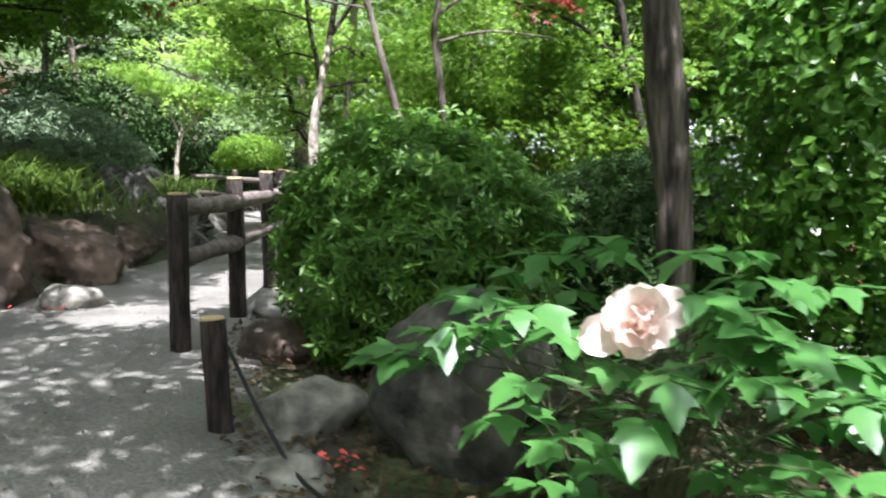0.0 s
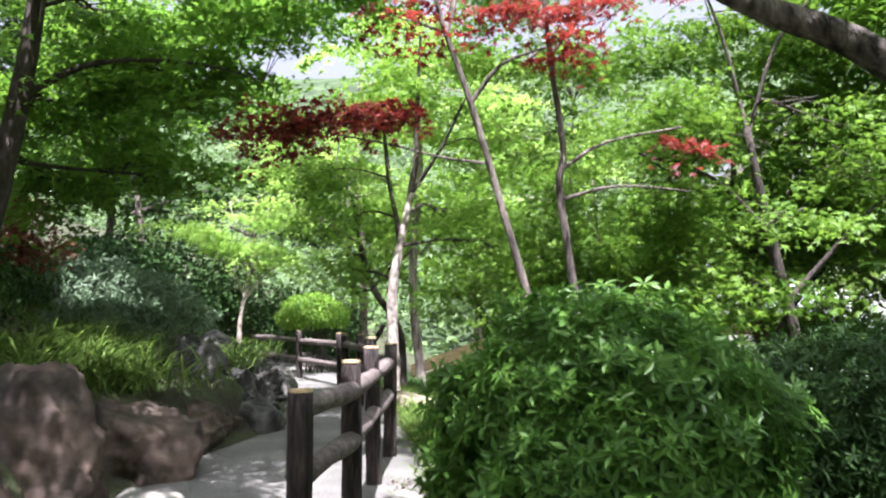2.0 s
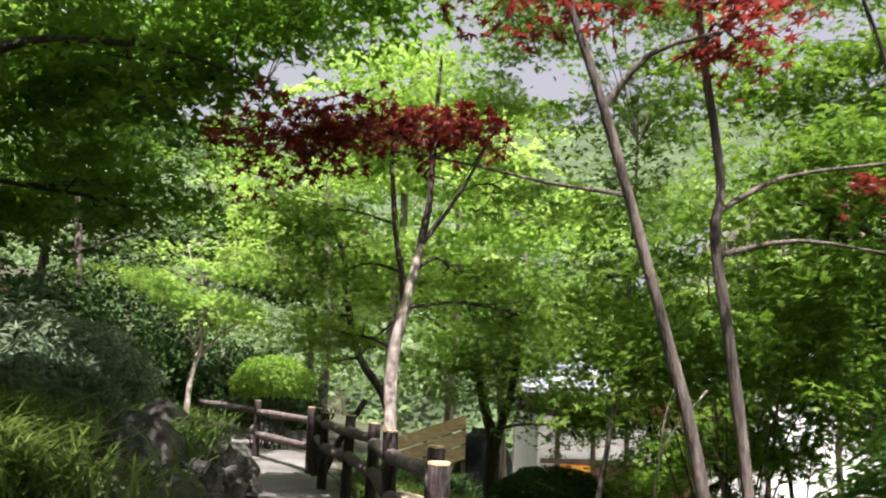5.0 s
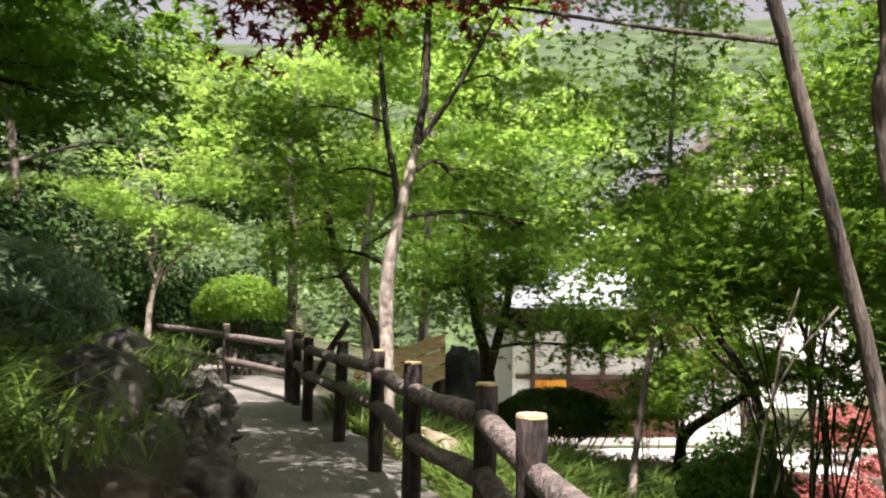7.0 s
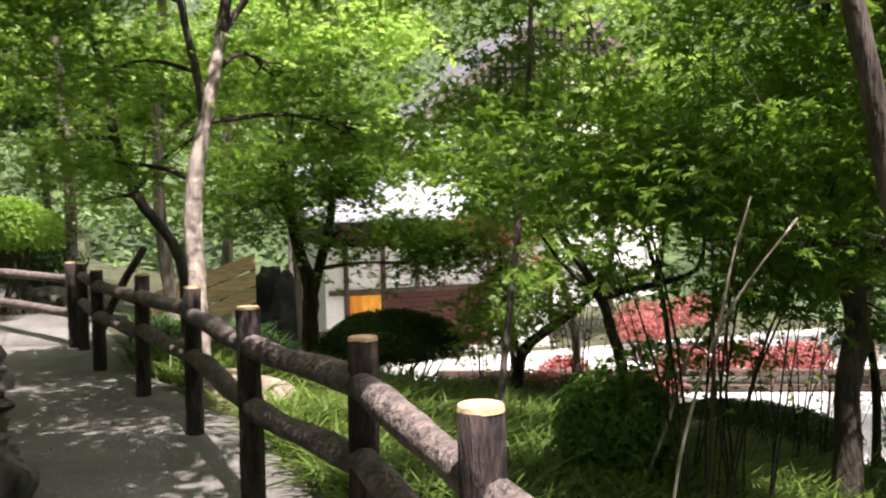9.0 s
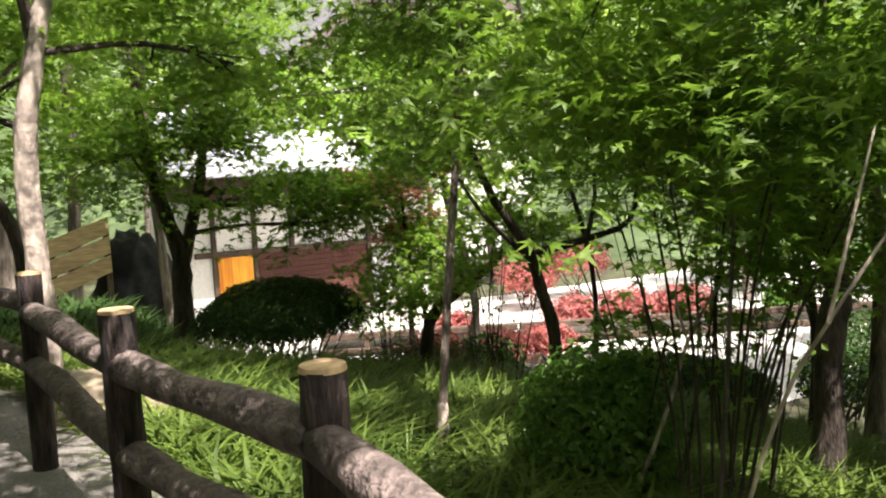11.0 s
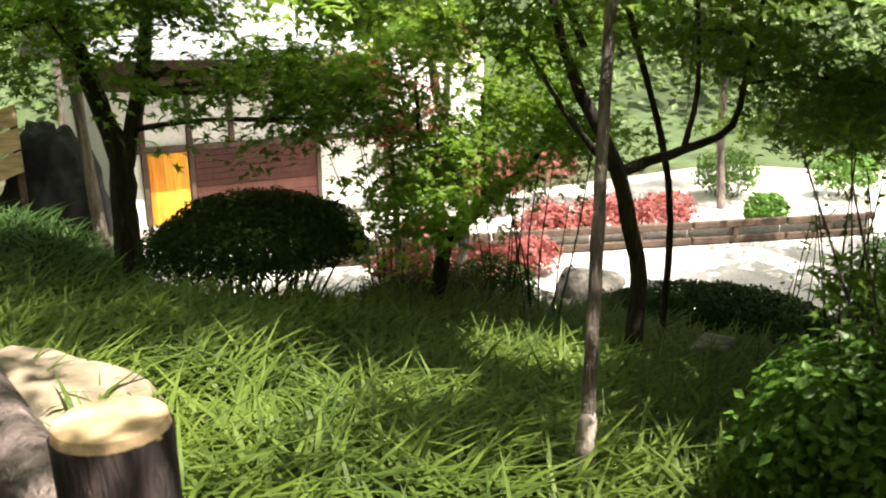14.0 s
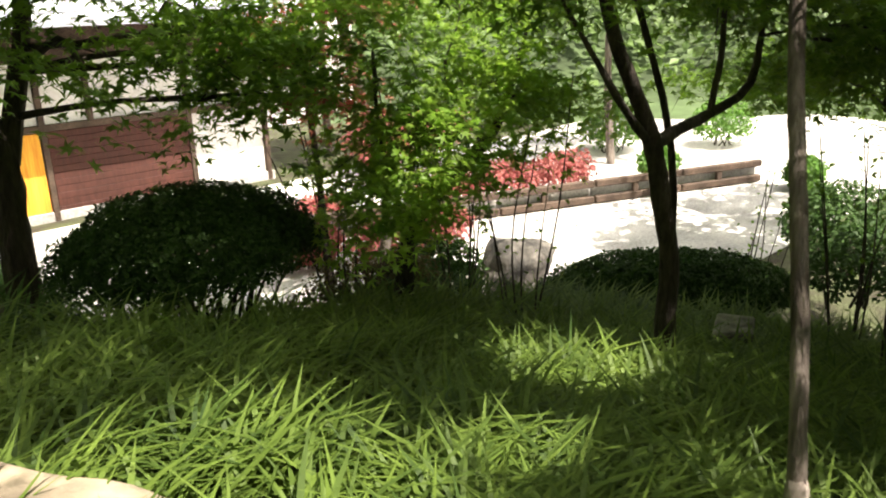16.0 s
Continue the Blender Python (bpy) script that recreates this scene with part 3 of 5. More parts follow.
rock("boulder", "dark mossy boulder at the bank's foot", (-3.8, 3.25, 0.48), (0.66, 0.7, 0.62), 35, ROCK_BROWN, 50, cuts=10, rough=0.2)
rock("boulder", "big smooth dark boulder beside the peony", (0.1, 3.35, 0.46), (0.42, 0.4, 0.52), 37, ROCK_GREY, 10, cuts=4, rough=0.08)
rock("stone", "mossy grey stone by the short stake", (-0.62, 3.55, 0.34), (0.3, 0.22, 0.2), 41, ROCK_PALE, 25)
rock("stone", "pale pinkish stone by the short stake", (-0.6, 3.0, 0.26), (0.24, 0.18, 0.12), 43, ROCK_PALE, -15)
rock("stone", "dark flat stone under the azalea", (-0.95, 5.0, 0.36), (0.34, 0.3, 0.18), 47, ROCK_BROWN, 25)
rock("boulder", "tan sunlit boulder behind the fence", (-1.74, 12.3, 0.28), (0.42, 0.62, 0.36), 53, ROCK_TAN, 35, rough=0.1)
rock("stone", "pale stone tilted on the path's verge", (-1.2, 6.2, 0.36), (0.3, 0.5, 0.16), 57, ROCK_PALE, 15)
for i in range(7):
    y = 13.6 + 1.15 * i
    lx = float(edges(y)[0])
    rock("stone", "dark edging stone along the path's bend", (lx - 0.15, y, float(walk_height(y)) + 0.08), (0.3, 0.42, 0.26), 60 + i, ROCK_GREY, 20 * i, detail=3, group="edging stones at the bend")
for i, (x, y) in enumerate([(-3.9, 22.6), (-4.6, 23.2), (-5.3, 23.9), (-6.1, 24.4), (-5.2, 21.9)]):
    rock("stone", "grey stone beyond the far fence", (x, y, float(height(x, y)) + 0.12), (0.5, 0.4, 0.3), 80 + i, ROCK_GREY, 30 * i, detail=3, group="stones beyond the fence")
for i, (x, y, s) in enumerate([(3.2, 16.3, 0.75), (4.6, 17.0, 0.8), (5.6, 16.2, 0.6), (2.4, 16.8, 0.5)]):
    rock("boulder", "grey boulder at the foot of the slope", (x, y, -2.1), (s, s * 0.7, 0.42), 90 + i, ROCK_GREY, 25 * i, detail=3, group="boulders by the lane")

rock("boulder", "dark rounded boulder standing on the lane's edge", (6.35, 17.35, -1.85), (0.62, 0.5, 0.5), 97, ROCK_GREY, 20, detail=4)
rock("boulder", "pale grey boulder at the lane's edge", (5.3, 17.9, -2.1), (0.8, 0.5, 0.4), 98, ROCK_PALE, -20, detail=4)

# ---------------------------------------------------------------- buildings by the lane
hall = thing("low_hall", (5.2, 28.0, -2.4), "low white hall with red-brown boarded front and metal roof", "building")
part("wall", box_mesh("wall", (1.9, 28.0, -2.4), (9.0, 34, 0.9), WALL_WHITE), hall)
# Upper wall in dark timber colour, which carries the deep eave's shade.
part("eave_band", box_mesh("eave_band", (1.95, 28.02, 0.9), (8.95, 34, 1.72), TIMBER), hall, "dark timber-coloured band for the shade under the eaves")
part("plinth", box_mesh("plinth", (1.85, 27.9, -2.45), (9.05, 28.02, -2.2), CONCRETE), hall)
for i in range(12):
    z = -2.25 + i * 0.1455
    part("board", box_mesh("board", (3.66, 27.93 + 0.004 * (i % 2), z), (6.8, 27.99, z + 0.142), SHUTTER, 0.008), hall)
part("lintel", box_mesh("lintel", (2.0, 27.9, -0.5), (8.6, 28.02, -0.36), TIMBER), hall)
for x in (2.5, 3.58, 6.86, 8.9, 4.6):
    part("timber_post", box_mesh("timber_post", (x - 0.06, 27.88, -2.4 if x != 4.6 else -0.36), (x + 0.06, 28.02, 0.95), TIMBER), hall)
part("curtain", box_mesh("curtain", (2.58, 27.93, -2.2), (3.5, 27.98, -0.52), ORANGE), hall, "glowing orange cloth hanging in the doorway")
bm = bmesh.new()
prof = [(26.6, 1.6), (26.6, 1.74), (31.4, 4.5), (36.2, 1.74), (36.2, 1.6), (31.4, 4.3)]
ends = [[bm.verts.new((x, y, z)) for y, z in prof] for x in (1.2, 9.7)]
for i in range(6):
    bm.faces.new((ends[0][i], ends[0][(i + 1) % 6], ends[1][(i + 1) % 6], ends[1][i]))
bm.faces.new(ends[0][::-1])
bm.faces.new(ends[1])
bmesh.ops.recalc_face_normals(bm, faces=bm.faces)
roof = part("roof", bm_mesh("roof", bm, ROOF), hall)
for i in range(12):
    u = (i + 0.5) / 12
    y, z = 26.6 + 4.8 * u, 1.74 + 2.76 * u
    part("roof_step", box_mesh("roof_step", (1.2, y - 0.02, z + 0.002), (9.7, y + 0.03, z + 0.035), ROOF, 0.004), hall)

# taller hall behind, its gable filled with a lattice
tall_hall = thing("gabled_hall", (13.5, 36.0, -2.4), "tall hall with a pale lattice in its timber gable", "building")
part("wall", box_mesh("wall", (8.8, 36.0, -2.4), (18.2, 46, 6.2), WALL_WHITE), tall_hall)
bm = bmesh.new()
prof = [(7.2, 5.6), (13.5, 10.5), (19.8, 5.6), (19.8, 5.3), (13.5, 10.15), (7.2, 5.3)]
ends = [[bm.verts.new((x, y, z)) for x, z in prof] for y in (35.2, 46.8)]
for i in range(6):
    bm.faces.new((ends[0][i], ends[0][(i + 1) % 6], ends[1][(i + 1) % 6], ends[1][i]))
for e in (ends[0], ends[1]):
    bm.faces.new((e[0], e[1], e[4], e[5]))
    bm.faces.new((e[1], e[2], e[3], e[4]))
bmesh.ops.recalc_face_normals(bm, faces=bm.faces)
part("roof", bm_mesh("roof", bm, TILE), tall_hall)
for side in (-1, 1):
    bm = bmesh.new()
    vs = [bm.verts.new((13.5 + side * a, y, z)) for y in (35.08, 35.2) for a, z in ((6.3, 5.2), (0, 10.05), (0, 10.5), (6.3, 5.65))]
    for f in ((0, 1, 2, 3), (7, 6, 5, 4), (0, 4, 5, 1), (1, 5, 6, 2), (2, 6, 7, 3), (3, 7, 4, 0)):
        bm.faces.new([vs[i] for i in f])
    bmesh.ops.recalc_face_normals(bm, faces=bm.faces)
    part("bargeboard", bm_mesh("bargeboard", bm, RAIL), tall_hall)
bm = bmesh.new()
bm.faces.new([bm.verts.new(p) for p in ((8.6, 35.95, 6.2), (18.4, 35.95, 6.2), (13.5, 35.95, 10.1))])
part("gable_panel", bm_mesh("gable_panel", bm, WALL_WHITE), tall_hall)
for i in range(-14, 15):
    x = 13.5 + i * 0.32
    part("lattice_bar", box_mesh("lattice_bar", (x - 0.05, 35.88, 6.2), (x + 0.05, 35.94, 6.2 + 3.85 * (1 - abs(i) / 15.3)), TIMBER, 0), tall_hall)
for i in range(1, 12):
    w = 4.9 * (1 - i / 12.3)
    part("lattice_bar", box_mesh("lattice_bar", (13.5 - w, 35.82, 6.2 + i * 0.32 - 0.05), (13.5 + w, 35.875, 6.2 + i * 0.32 + 0.05), TIMBER, 0), tall_hall)

# ---------------------------------------------------------------- plants by the path's start
bush("azalea", "dense clipped green azalea with whorled leaves", (-0.12, 4.85, 0.95), (0.85, 0.75, 0.82), 6500, L_BUSH, 0.06, WHORL, -0.75, 0.25, 0.2, 0.25, 16)
bush("azalea", "dark clipped hedge behind the azalea", (1.45, 5.7, 0.8), (1.15, 0.8, 0.78), 6000, L_HEDGE, 0.05, WHORL, -0.75, 0.25, 0.12, 0.1, 16)
bush("broadleaf_hedge", "tall glossy broadleaf hedge", (2.45, 3.9, 1.7), (1.1, 0.9, 1.75), 19000, L_BROAD, 0.058, OVAL, -0.9, 0.25, 0.22, 0.1, 18)

# peony: stems, leaves and one pale bloom
peony = thing("tree_peony", (0.62, 2.45, 0.15), "tree peony with broad lobed leaves and one pale pink bloom", "plant")


def lobed_leaf(name, seed):
    """A broad three-lobed leaf, creased along its midrib."""
    r = random.Random(seed)
    rim = [(0, 0), (0.22, 0.1), (0.42, 0.34), (0.6, 0.62), (0.34, 0.6), (0.27, 0.72), (0.16, 0.98), (0.0, 1.22), (-0.16, 0.98), (-0.27, 0.72), (-0.34, 0.6), (-0.6, 0.62), (-0.42, 0.34), (-0.22, 0.1)]
    bm = bmesh.new()
    spine = [bm.verts.new((0, y, 0.0 - 0.10 * y * y)) for y in (0.3, 0.65)]
    vs = [bm.verts.new((x + r.uniform(-0.03, 0.03), y + r.uniform(-0.03, 0.03), 0.16 * abs(x) - 0.12 * y * y + r.uniform(-0.02, 0.02))) for x, y in rim]
    for i in range(len(vs)):
        a, b = vs[i], vs[(i + 1) % len(vs)]
        s = spine[1] if 4 <= i <= 9 else spine[0]
        bm.faces.new((s, a, b))
        if i in (3, 9):
            bm.faces.new((spine[0], spine[1], vs[4] if i == 3 else vs[10]))
    bmesh.ops.recalc_face_normals(bm, faces=bm.faces)
    return bm_mesh(name, bm, L_PEONY, True)


STEM = material("green_brown_stem", (0.07, 0.075, 0.035), 0.7, grain=30, blotch=8)
leaf_kinds = [lobed_leaf("leaf", s) for s in range(4)]
pr = random.Random(5)
stems = []
foot = Vector((0.62, 2.5, 0.1))
tips = []
fork = foot + Vector((0, 0, 0.35))
for i in range(104):
    a = i * 2.4 + pr.uniform(-0.3, 0.3)
    rad = 0.2 + 0.72 * math.sqrt((i + 0.5) / 104)
    top = Vector((0.62 + math.cos(a) * rad * 0.95, 2.4 + math.sin(a) * rad * 0.75, 0.4 + 0.92 * (1 - (rad / 1.0) ** 2 * 0.5) * pr.uniform(0.12, 1.05)))
    if top.x < 0.25 and top.z < 0.82:
        continue
    tips.append(top)
    if i % 6 == 0:
        fork = foot.lerp(top, 0.5) + Vector((0, 0, 0.12))
        stems.append(smooth_line([(*foot, 0.009), (*foot.lerp(fork, 0.5), 0.007), (*fork, 0.005)], 3))
    stems.append(smooth_line([(*fork, 0.0035), (*(fork.lerp(top, 0.5) + Vector((0, 0, 0.06))), 0.0028), (*top, 0.002)], 3))
part("stem_growth", tubes("stem_growth", stems, STEM, 5, cap=False), peony)
for top in tips:
    lead = math.atan2(top.y - 2.4, top.x - 0.62)
    for j, (da, back) in enumerate(((0, 0.0), (0.95, 0.05), (-0.95, 0.05), (1.9, 0.12), (-1.9, 0.12))):
        ob = new("leaf", leaf_kinds[pr.randrange(4)])
        a = lead + da + pr.uniform(-0.3, 0.3)
        size = pr.uniform(0.08, 0.125)
        at = top - peony.location - Vector((math.cos(lead), math.sin(lead), 0)) * back
        ob.parent = peony
        ob.matrix_basis = Matrix.Translation(at) @ Matrix.Rotation(a - math.pi / 2, 4, "Z") @ Matrix.Rotation(pr.uniform(-0.75, 0.1), 4, "X") @ Matrix.Rotation(pr.uniform(-0.35, 0.35), 4, "Y") @ Matrix.Scale(size, 4)
# the bloom
B, face = Vector((0.53, 2.12, 1.08)), Vector((-0.25, -0.85, 0.35)).normalized()
turn = face.to_track_quat("Z", "Y").to_matrix().to_4x4()


def petal_mesh(name, seed, length, width, cup):
    r = random.Random(seed)
    bm = bmesh.new()
    grid = []
    for i in range(6):
        v = i / 5
        w = width * (0.25 + 0.75 * math.sin(min(1.0, v * 1.25) * math.pi / 2)) * (1 - 0.35 * max(0, v - 0.75) / 0.25)
        row = []
        for j in range(7):
            u = j / 3 - 1
            ruffle = 0.09 * length * v * math.sin(u * 6 + seed) + r.uniform(-1, 1) * 0.06 * length * v
            row.append(bm.verts.new((u * w, v * length * (1 - 0.12 * u * u * v) + (r.uniform(-0.05, 0.03) * length if i == 5 else 0), cup * length * v * v + 0.25 * w * u * u + ruffle)))
        grid.append(row)
    for i in range(5):
        for j in range(6):
            bm.faces.new((grid[i][j], grid[i][j + 1], grid[i + 1][j + 1], grid[i + 1][j]))
    return bm_mesh(name, bm, PETAL, True)


bloom = part("bloom", tubes("bloom", [np.array([(*(B - face * 0.03), 0.012), (*B, 0.02), (*(B + face * 0.015), 0.008)])], L_PEONY, 8), peony, "pale pink open bloom")
loose = random.Random(21)
for i in range(19):
    ring = 0 if i < 6 else (1 if i < 12 else 2)
    grow = loose.uniform(0.78, 1.18) if i != 2 else 1.4
    ob = new("petal", petal_mesh("petal", i, (0.125, 0.105, 0.07)[ring] * grow, (0.062, 0.056, 0.04)[ring] * loose.uniform(0.8, 1.15), (0.05, 0.35, 0.7)[ring]))
    ob.parent = bloom
    ob.matrix_basis = Matrix.Translation(B - peony.location + face * 0.006 * ring) @ turn @ Matrix.Rotation(i * 1.047 + ring * 0.5 + loose.uniform(-0.25, 0.25), 4, "Z") @ Matrix.Rotation((0.15, 0.5, 0.95)[ring] + loose.uniform(-0.22, 0.3), 4, "X")
part("stamens", leaf_mesh("stamens", np.array(B + face * 0.03) + 0.012 * rng.standard_normal((60, 3)), np.tile(np.array(face), (60, 1)), 0.02, NARROW, STAMEN, 0.8), bloom, "yellow stamens")

# ---------------------------------------------------------------- trees
# High clusters towards the start are unseen, added to shade the walk and bed.
tree("broadleaf_tree", "old tree with furrowed grey trunk beside the hedge",
     [(1.02, 3.65, 0.0, 0.13), (1.05, 3.62, 0.8, 0.085), (1.03, 3.6, 1.3, 0.076), (0.98, 3.6, 1.8, 0.09), (0.94, 3.6, 2.3, 0.082), (0.9, 3.7, 3.2, 0.08), (0.8, 3.9, 5.0, 0.06)],
     [[(0.92, 3.7, 2.3, 0.06), (0.6, 3.8, 2.62, 0.055), (0.2, 3.9, 2.85, 0.045), (-0.4, 4.1, 3.4, 0.03)], [(0.9, 3.7, 3.4, 0.05), (1.6, 3.2, 4.4, 0.035), (2.2, 2.6, 5.0, 0.02)]],
     [(0.6, 2.0, 5.2, 1.6, 1.5, 0.8, 2600), (-0.6, 4.2, 4.9, 1.0, 1.2, 0.7, 700), (1.8, 4.4, 4.6, 1.3, 1.3, 0.8, 1100), (0.2, 0.8, 5.6, 1.6, 1.2, 0.6, 2000), (-1.8, 0.8, 5.8, 1.3, 1.2, 0.5, 1700), (-0.8, -0.9, 5.4, 1.4, 1.0, 0.5, 1200), (-1.3, 2.5, 6.1, 1.1, 1.0, 0.4, 1500)],
     L_DEEP, BARK_OLD, 0.075, 150, 0.52, TRIPLE)
tree("red_maple", "slanting grey-trunked maple with dark red leaves",
     [(-0.08, 7.2, 0.1, 0.0384), (-0.3, 7.2, 1.5, 0.0333), (-0.54, 7.2, 2.45, 0.0301), (-0.78, 7.2, 3.33, 0.0262), (-0.97, 7.2, 3.9, 0.0224), (-1.15, 7.25, 4.6, 0.0179), (-1.35, 7.4, 5.6, 0.0115)],
     [[(-0.66, 7.2, 2.85, 0.013), (-1.05, 7.4, 2.95, 0.01), (-1.5, 7.8, 3.15, 0.008), (-2.1, 8.2, 3.35, 0.006)], [(-0.78, 7.2, 3.33, 0.022), (-0.55, 7.1, 3.6, 0.016), (-0.2, 7.0, 3.7, 0.01)],
      [(-0.97, 7.2, 3.9, 0.026), (-0.75, 7.3, 4.8, 0.02), (-0.6, 7.4, 5.6, 0.012)]],
     [(-2.65, 8.3, 3.42, 0.45, 0.35, 0.06, 420), (-2.2, 8.3, 3.5, 0.45, 0.35, 0.09, 480), (-1.75, 8.25, 3.5, 0.45, 0.35, 0.1, 480), (-1.4, 8.2, 3.42, 0.25, 0.25, 0.06, 160), (-1.3, 7.0, 3.95, 0.28, 0.25, 0.12, 190), (-1.2, 7.2, 4.3, 0.35, 0.3, 0.14, 200), (-0.6, 7.4, 5.4, 0.8, 0.7, 0.3, 400), (-1.9, 7.2, 4.9, 0.7, 0.6, 0.2, 300)],
     L_RED, BARK_MID, 0.052, 85, 0.3, thick=0.03)
tree("red_maple", "upright grey-trunked maple with red sprays aloft",
     [(0.2, 7.5, 0.0, 0.0397), (0.05, 7.5, 1.55, 0.0339), (-0.02, 7.5, 2.2, 0.032), (-0.08, 7.5, 2.7, 0.0301), (-0.04, 7.5, 3.05, 0.0269), (-0.13, 7.5, 3.8, 0.023), (-0.17, 7.5, 4.6, 0.0179), (-0.1, 7.6, 5.8, 0.0096)],
     [[(-0.05, 7.5, 2.85, 0.02), (0.3, 7.45, 3.05, 0.014), (0.9, 7.4, 3.15, 0.008)], [(-0.06, 7.5, 2.6, 0.018), (0.4, 7.5, 2.7, 0.012), (1.0, 7.6, 2.66, 0.007)], [(-0.13, 7.5, 3.8, 0.02), (0.4, 7.6, 4.4, 0.014), (1.1, 7.6, 4.6, 0.008)]],
     [(-0.22, 7.3, 4.05, 0.4, 0.3, 0.08, 230), (0.0, 7.3, 3.78, 0.22, 0.2, 0.07, 100), (0.15, 7.4, 4.12, 0.25, 0.25, 0.06, 110), (1.15, 7.3, 4.35, 0.4, 0.3, 0.08, 200), (-0.1, 7.7, 5.0, 0.6, 0.5, 0.2, 300), (1.1, 7.6, 3.0, 0.4, 0.3, 0.06, 45), (1.6, 8.3, 5.2, 0.9, 0.8, 0.2, 350)],
     L_RED, BARK_MID, 0.052, 85, 0.3, thick=0.03)
# green maples that fill the slope beside the fence
tree("green_maple", "many-stemmed green maple of thin brown canes on the slope", [(0.6, 9.35, 0.0, 0.014), (0.62, 9.3, 0.9, 0.011), (0.5, 9.15, 1.8, 0.009), (0.4, 9.0, 3.0, 0.006)],
     [[(0.6 + 0.1 * math.cos(k * 2.4), 9.35 + 0.1 * math.sin(k * 2.4), 0.0, 0.009 - 0.0003 * k), (0.62 + 0.3 * math.cos(k * 2.4 + 0.3), 9.3 + 0.22 * math.sin(k * 2.4), 0.9 + 0.06 * k, 0.007), (0.6 + 0.75 * math.cos(k * 2.4 + 0.2), 9.1 + 0.5 * math.sin(k * 2.4), 1.9 + 0.07 * k, 0.004)] for k in range(9)],
     [(0.15, 8.9, 2.0, 0.6, 0.45, 0.45, 1500), (-0.35, 9.0, 2.2, 0.4, 0.4, 0.3, 700), (0.9, 9.0, 2.3, 0.7, 0.5, 0.5, 1500), (0.3, 8.5, 2.9, 0.8, 0.6, 0.35, 1100), (1.2, 8.8, 1.9, 0.5, 0.5, 0.3, 700), (0.9, 8.4, 3.6, 0.9, 0.8, 0.4, 1100), (1.0, 9.3, 1.45, 0.5, 0.35, 0.25, 700), (1.1, 10.2, 0.95, 0.5, 0.35, 0.2, 150), (0.85, 9.7, 1.0, 0.35, 0.3, 0.2, 150), (1.7, 9.2, 1.7, 0.5, 0.4, 0.3, 700)],
     L_MAPLE, BARK_GREY, 0.048, 110, 0.36, limb_bark=BARK_DARK)
tree("green_maple", "green maple with a dark curving trunk", [(2.3, 10.0, -0.4, 0.13), (2.33, 10.0, 0.1, 0.1), (2.33, 10.02, 0.55, 0.09), (2.42, 10.02, 0.95, 0.085), (2.36, 10.02, 1.3, 0.08), (2.26, 10.02, 1.65, 0.07), (2.12, 10.03, 2.3, 0.055), (2.1, 10.0, 3.4, 0.03)],
     [[(2.38, 10.02, 1.25, 0.035), (2.7, 9.9, 1.8, 0.022), (3.1, 9.8, 2.3, 0.012)], [(2.15, 10.03, 2.2, 0.03), (1.8, 9.9, 2.6, 0.02), (1.4, 9.7, 2.8, 0.01)]],
     [(1.5, 9.6, 2.6, 0.7, 0.6, 0.4, 1000), (2.5, 9.6, 2.5, 0.7, 0.6, 0.4, 1000), (1.8, 9.2, 3.5, 0.9, 0.8, 0.4, 900), (2.8, 10.4, 2.2, 0.6, 0.6, 0.3, 700), (2.0, 9.5, 1.9, 0.6, 0.4, 0.25, 600)], L_DEEP, BARK_DARK, 0.053, 120, 0.42)
# Clusters at z 6 and above are unseen canopy added to shade the grass.
slender = tree("slender_tree", "slender straight tree with a flaking pale foot", [(-0.08, 10.81, 0.0, 0.032), (-0.04, 10.84, 0.5, 0.027), (0.03, 10.9, 0.9, 0.026), (0.12, 10.98, 1.3, 0.025), (0.2, 11.05, 1.65, 0.024), (0.36, 11.18, 2.6, 0.022), (0.5, 11.3, 4.4, 0.012)],
     [[(0.27, 11.1, 2.05, 0.014), (0.5, 11.0, 2.3, 0.011), (0.8, 10.8, 2.45, 0.007)]],
     [(0.5, 10.9, 2.4, 0.8, 0.7, 0.35, 900), (0.3, 11.6, 3.0, 0.7, 0.6, 0.35, 800), (0.1, 11.0, 3.9, 0.9, 0.8, 0.45, 1000), (0.9, 10.9, 2.3, 0.5, 0.4, 0.14, 260), (0.5, 11.6, 4.9, 0.8, 0.7, 0.3, 900), (0.9, 9.4, 4.4, 0.8, 0.6, 0.25, 1000), (0.15, 10.0, 4.6, 0.5, 0.5, 0.2, 600), (-0.3, 9.3, 6.0, 1.0, 0.9, 0.35, 1700), (1.2, 9.6, 6.2, 1.1, 0.9, 0.35, 1800), (0.4, 10.9, 6.3, 1.0, 0.9, 0.35, 1500), (2.6, 10.2, 6.0, 1.0, 0.9, 0.35, 1500), (-0.9, 10.7, 6.4, 0.9, 0.8, 0.35, 1500), (-0.3, 11.7, 6.6, 1.0, 0.8, 0.35, 1500), (-0.2, 12.5, 6.4, 1.0, 0.9, 0.35, 1300), (1.6, 12.0, 6.4, 1.0, 0.9, 0.35, 1300)], L_MAPLE, BARK_GREY, 0.053, 120, 0.42)
part("flaking_bark", tubes("flaking_bark", [smooth_line([(-0.08, 10.81, 0.12, 0.03), (-0.07, 10.82, 0.24, 0.037), (-0.058, 10.827, 0.36, 0.036), (-0.05, 10.835, 0.46, 0.026)], 3)], BARK_PALE, 10, 0.25), slender, "pale flaking bark")
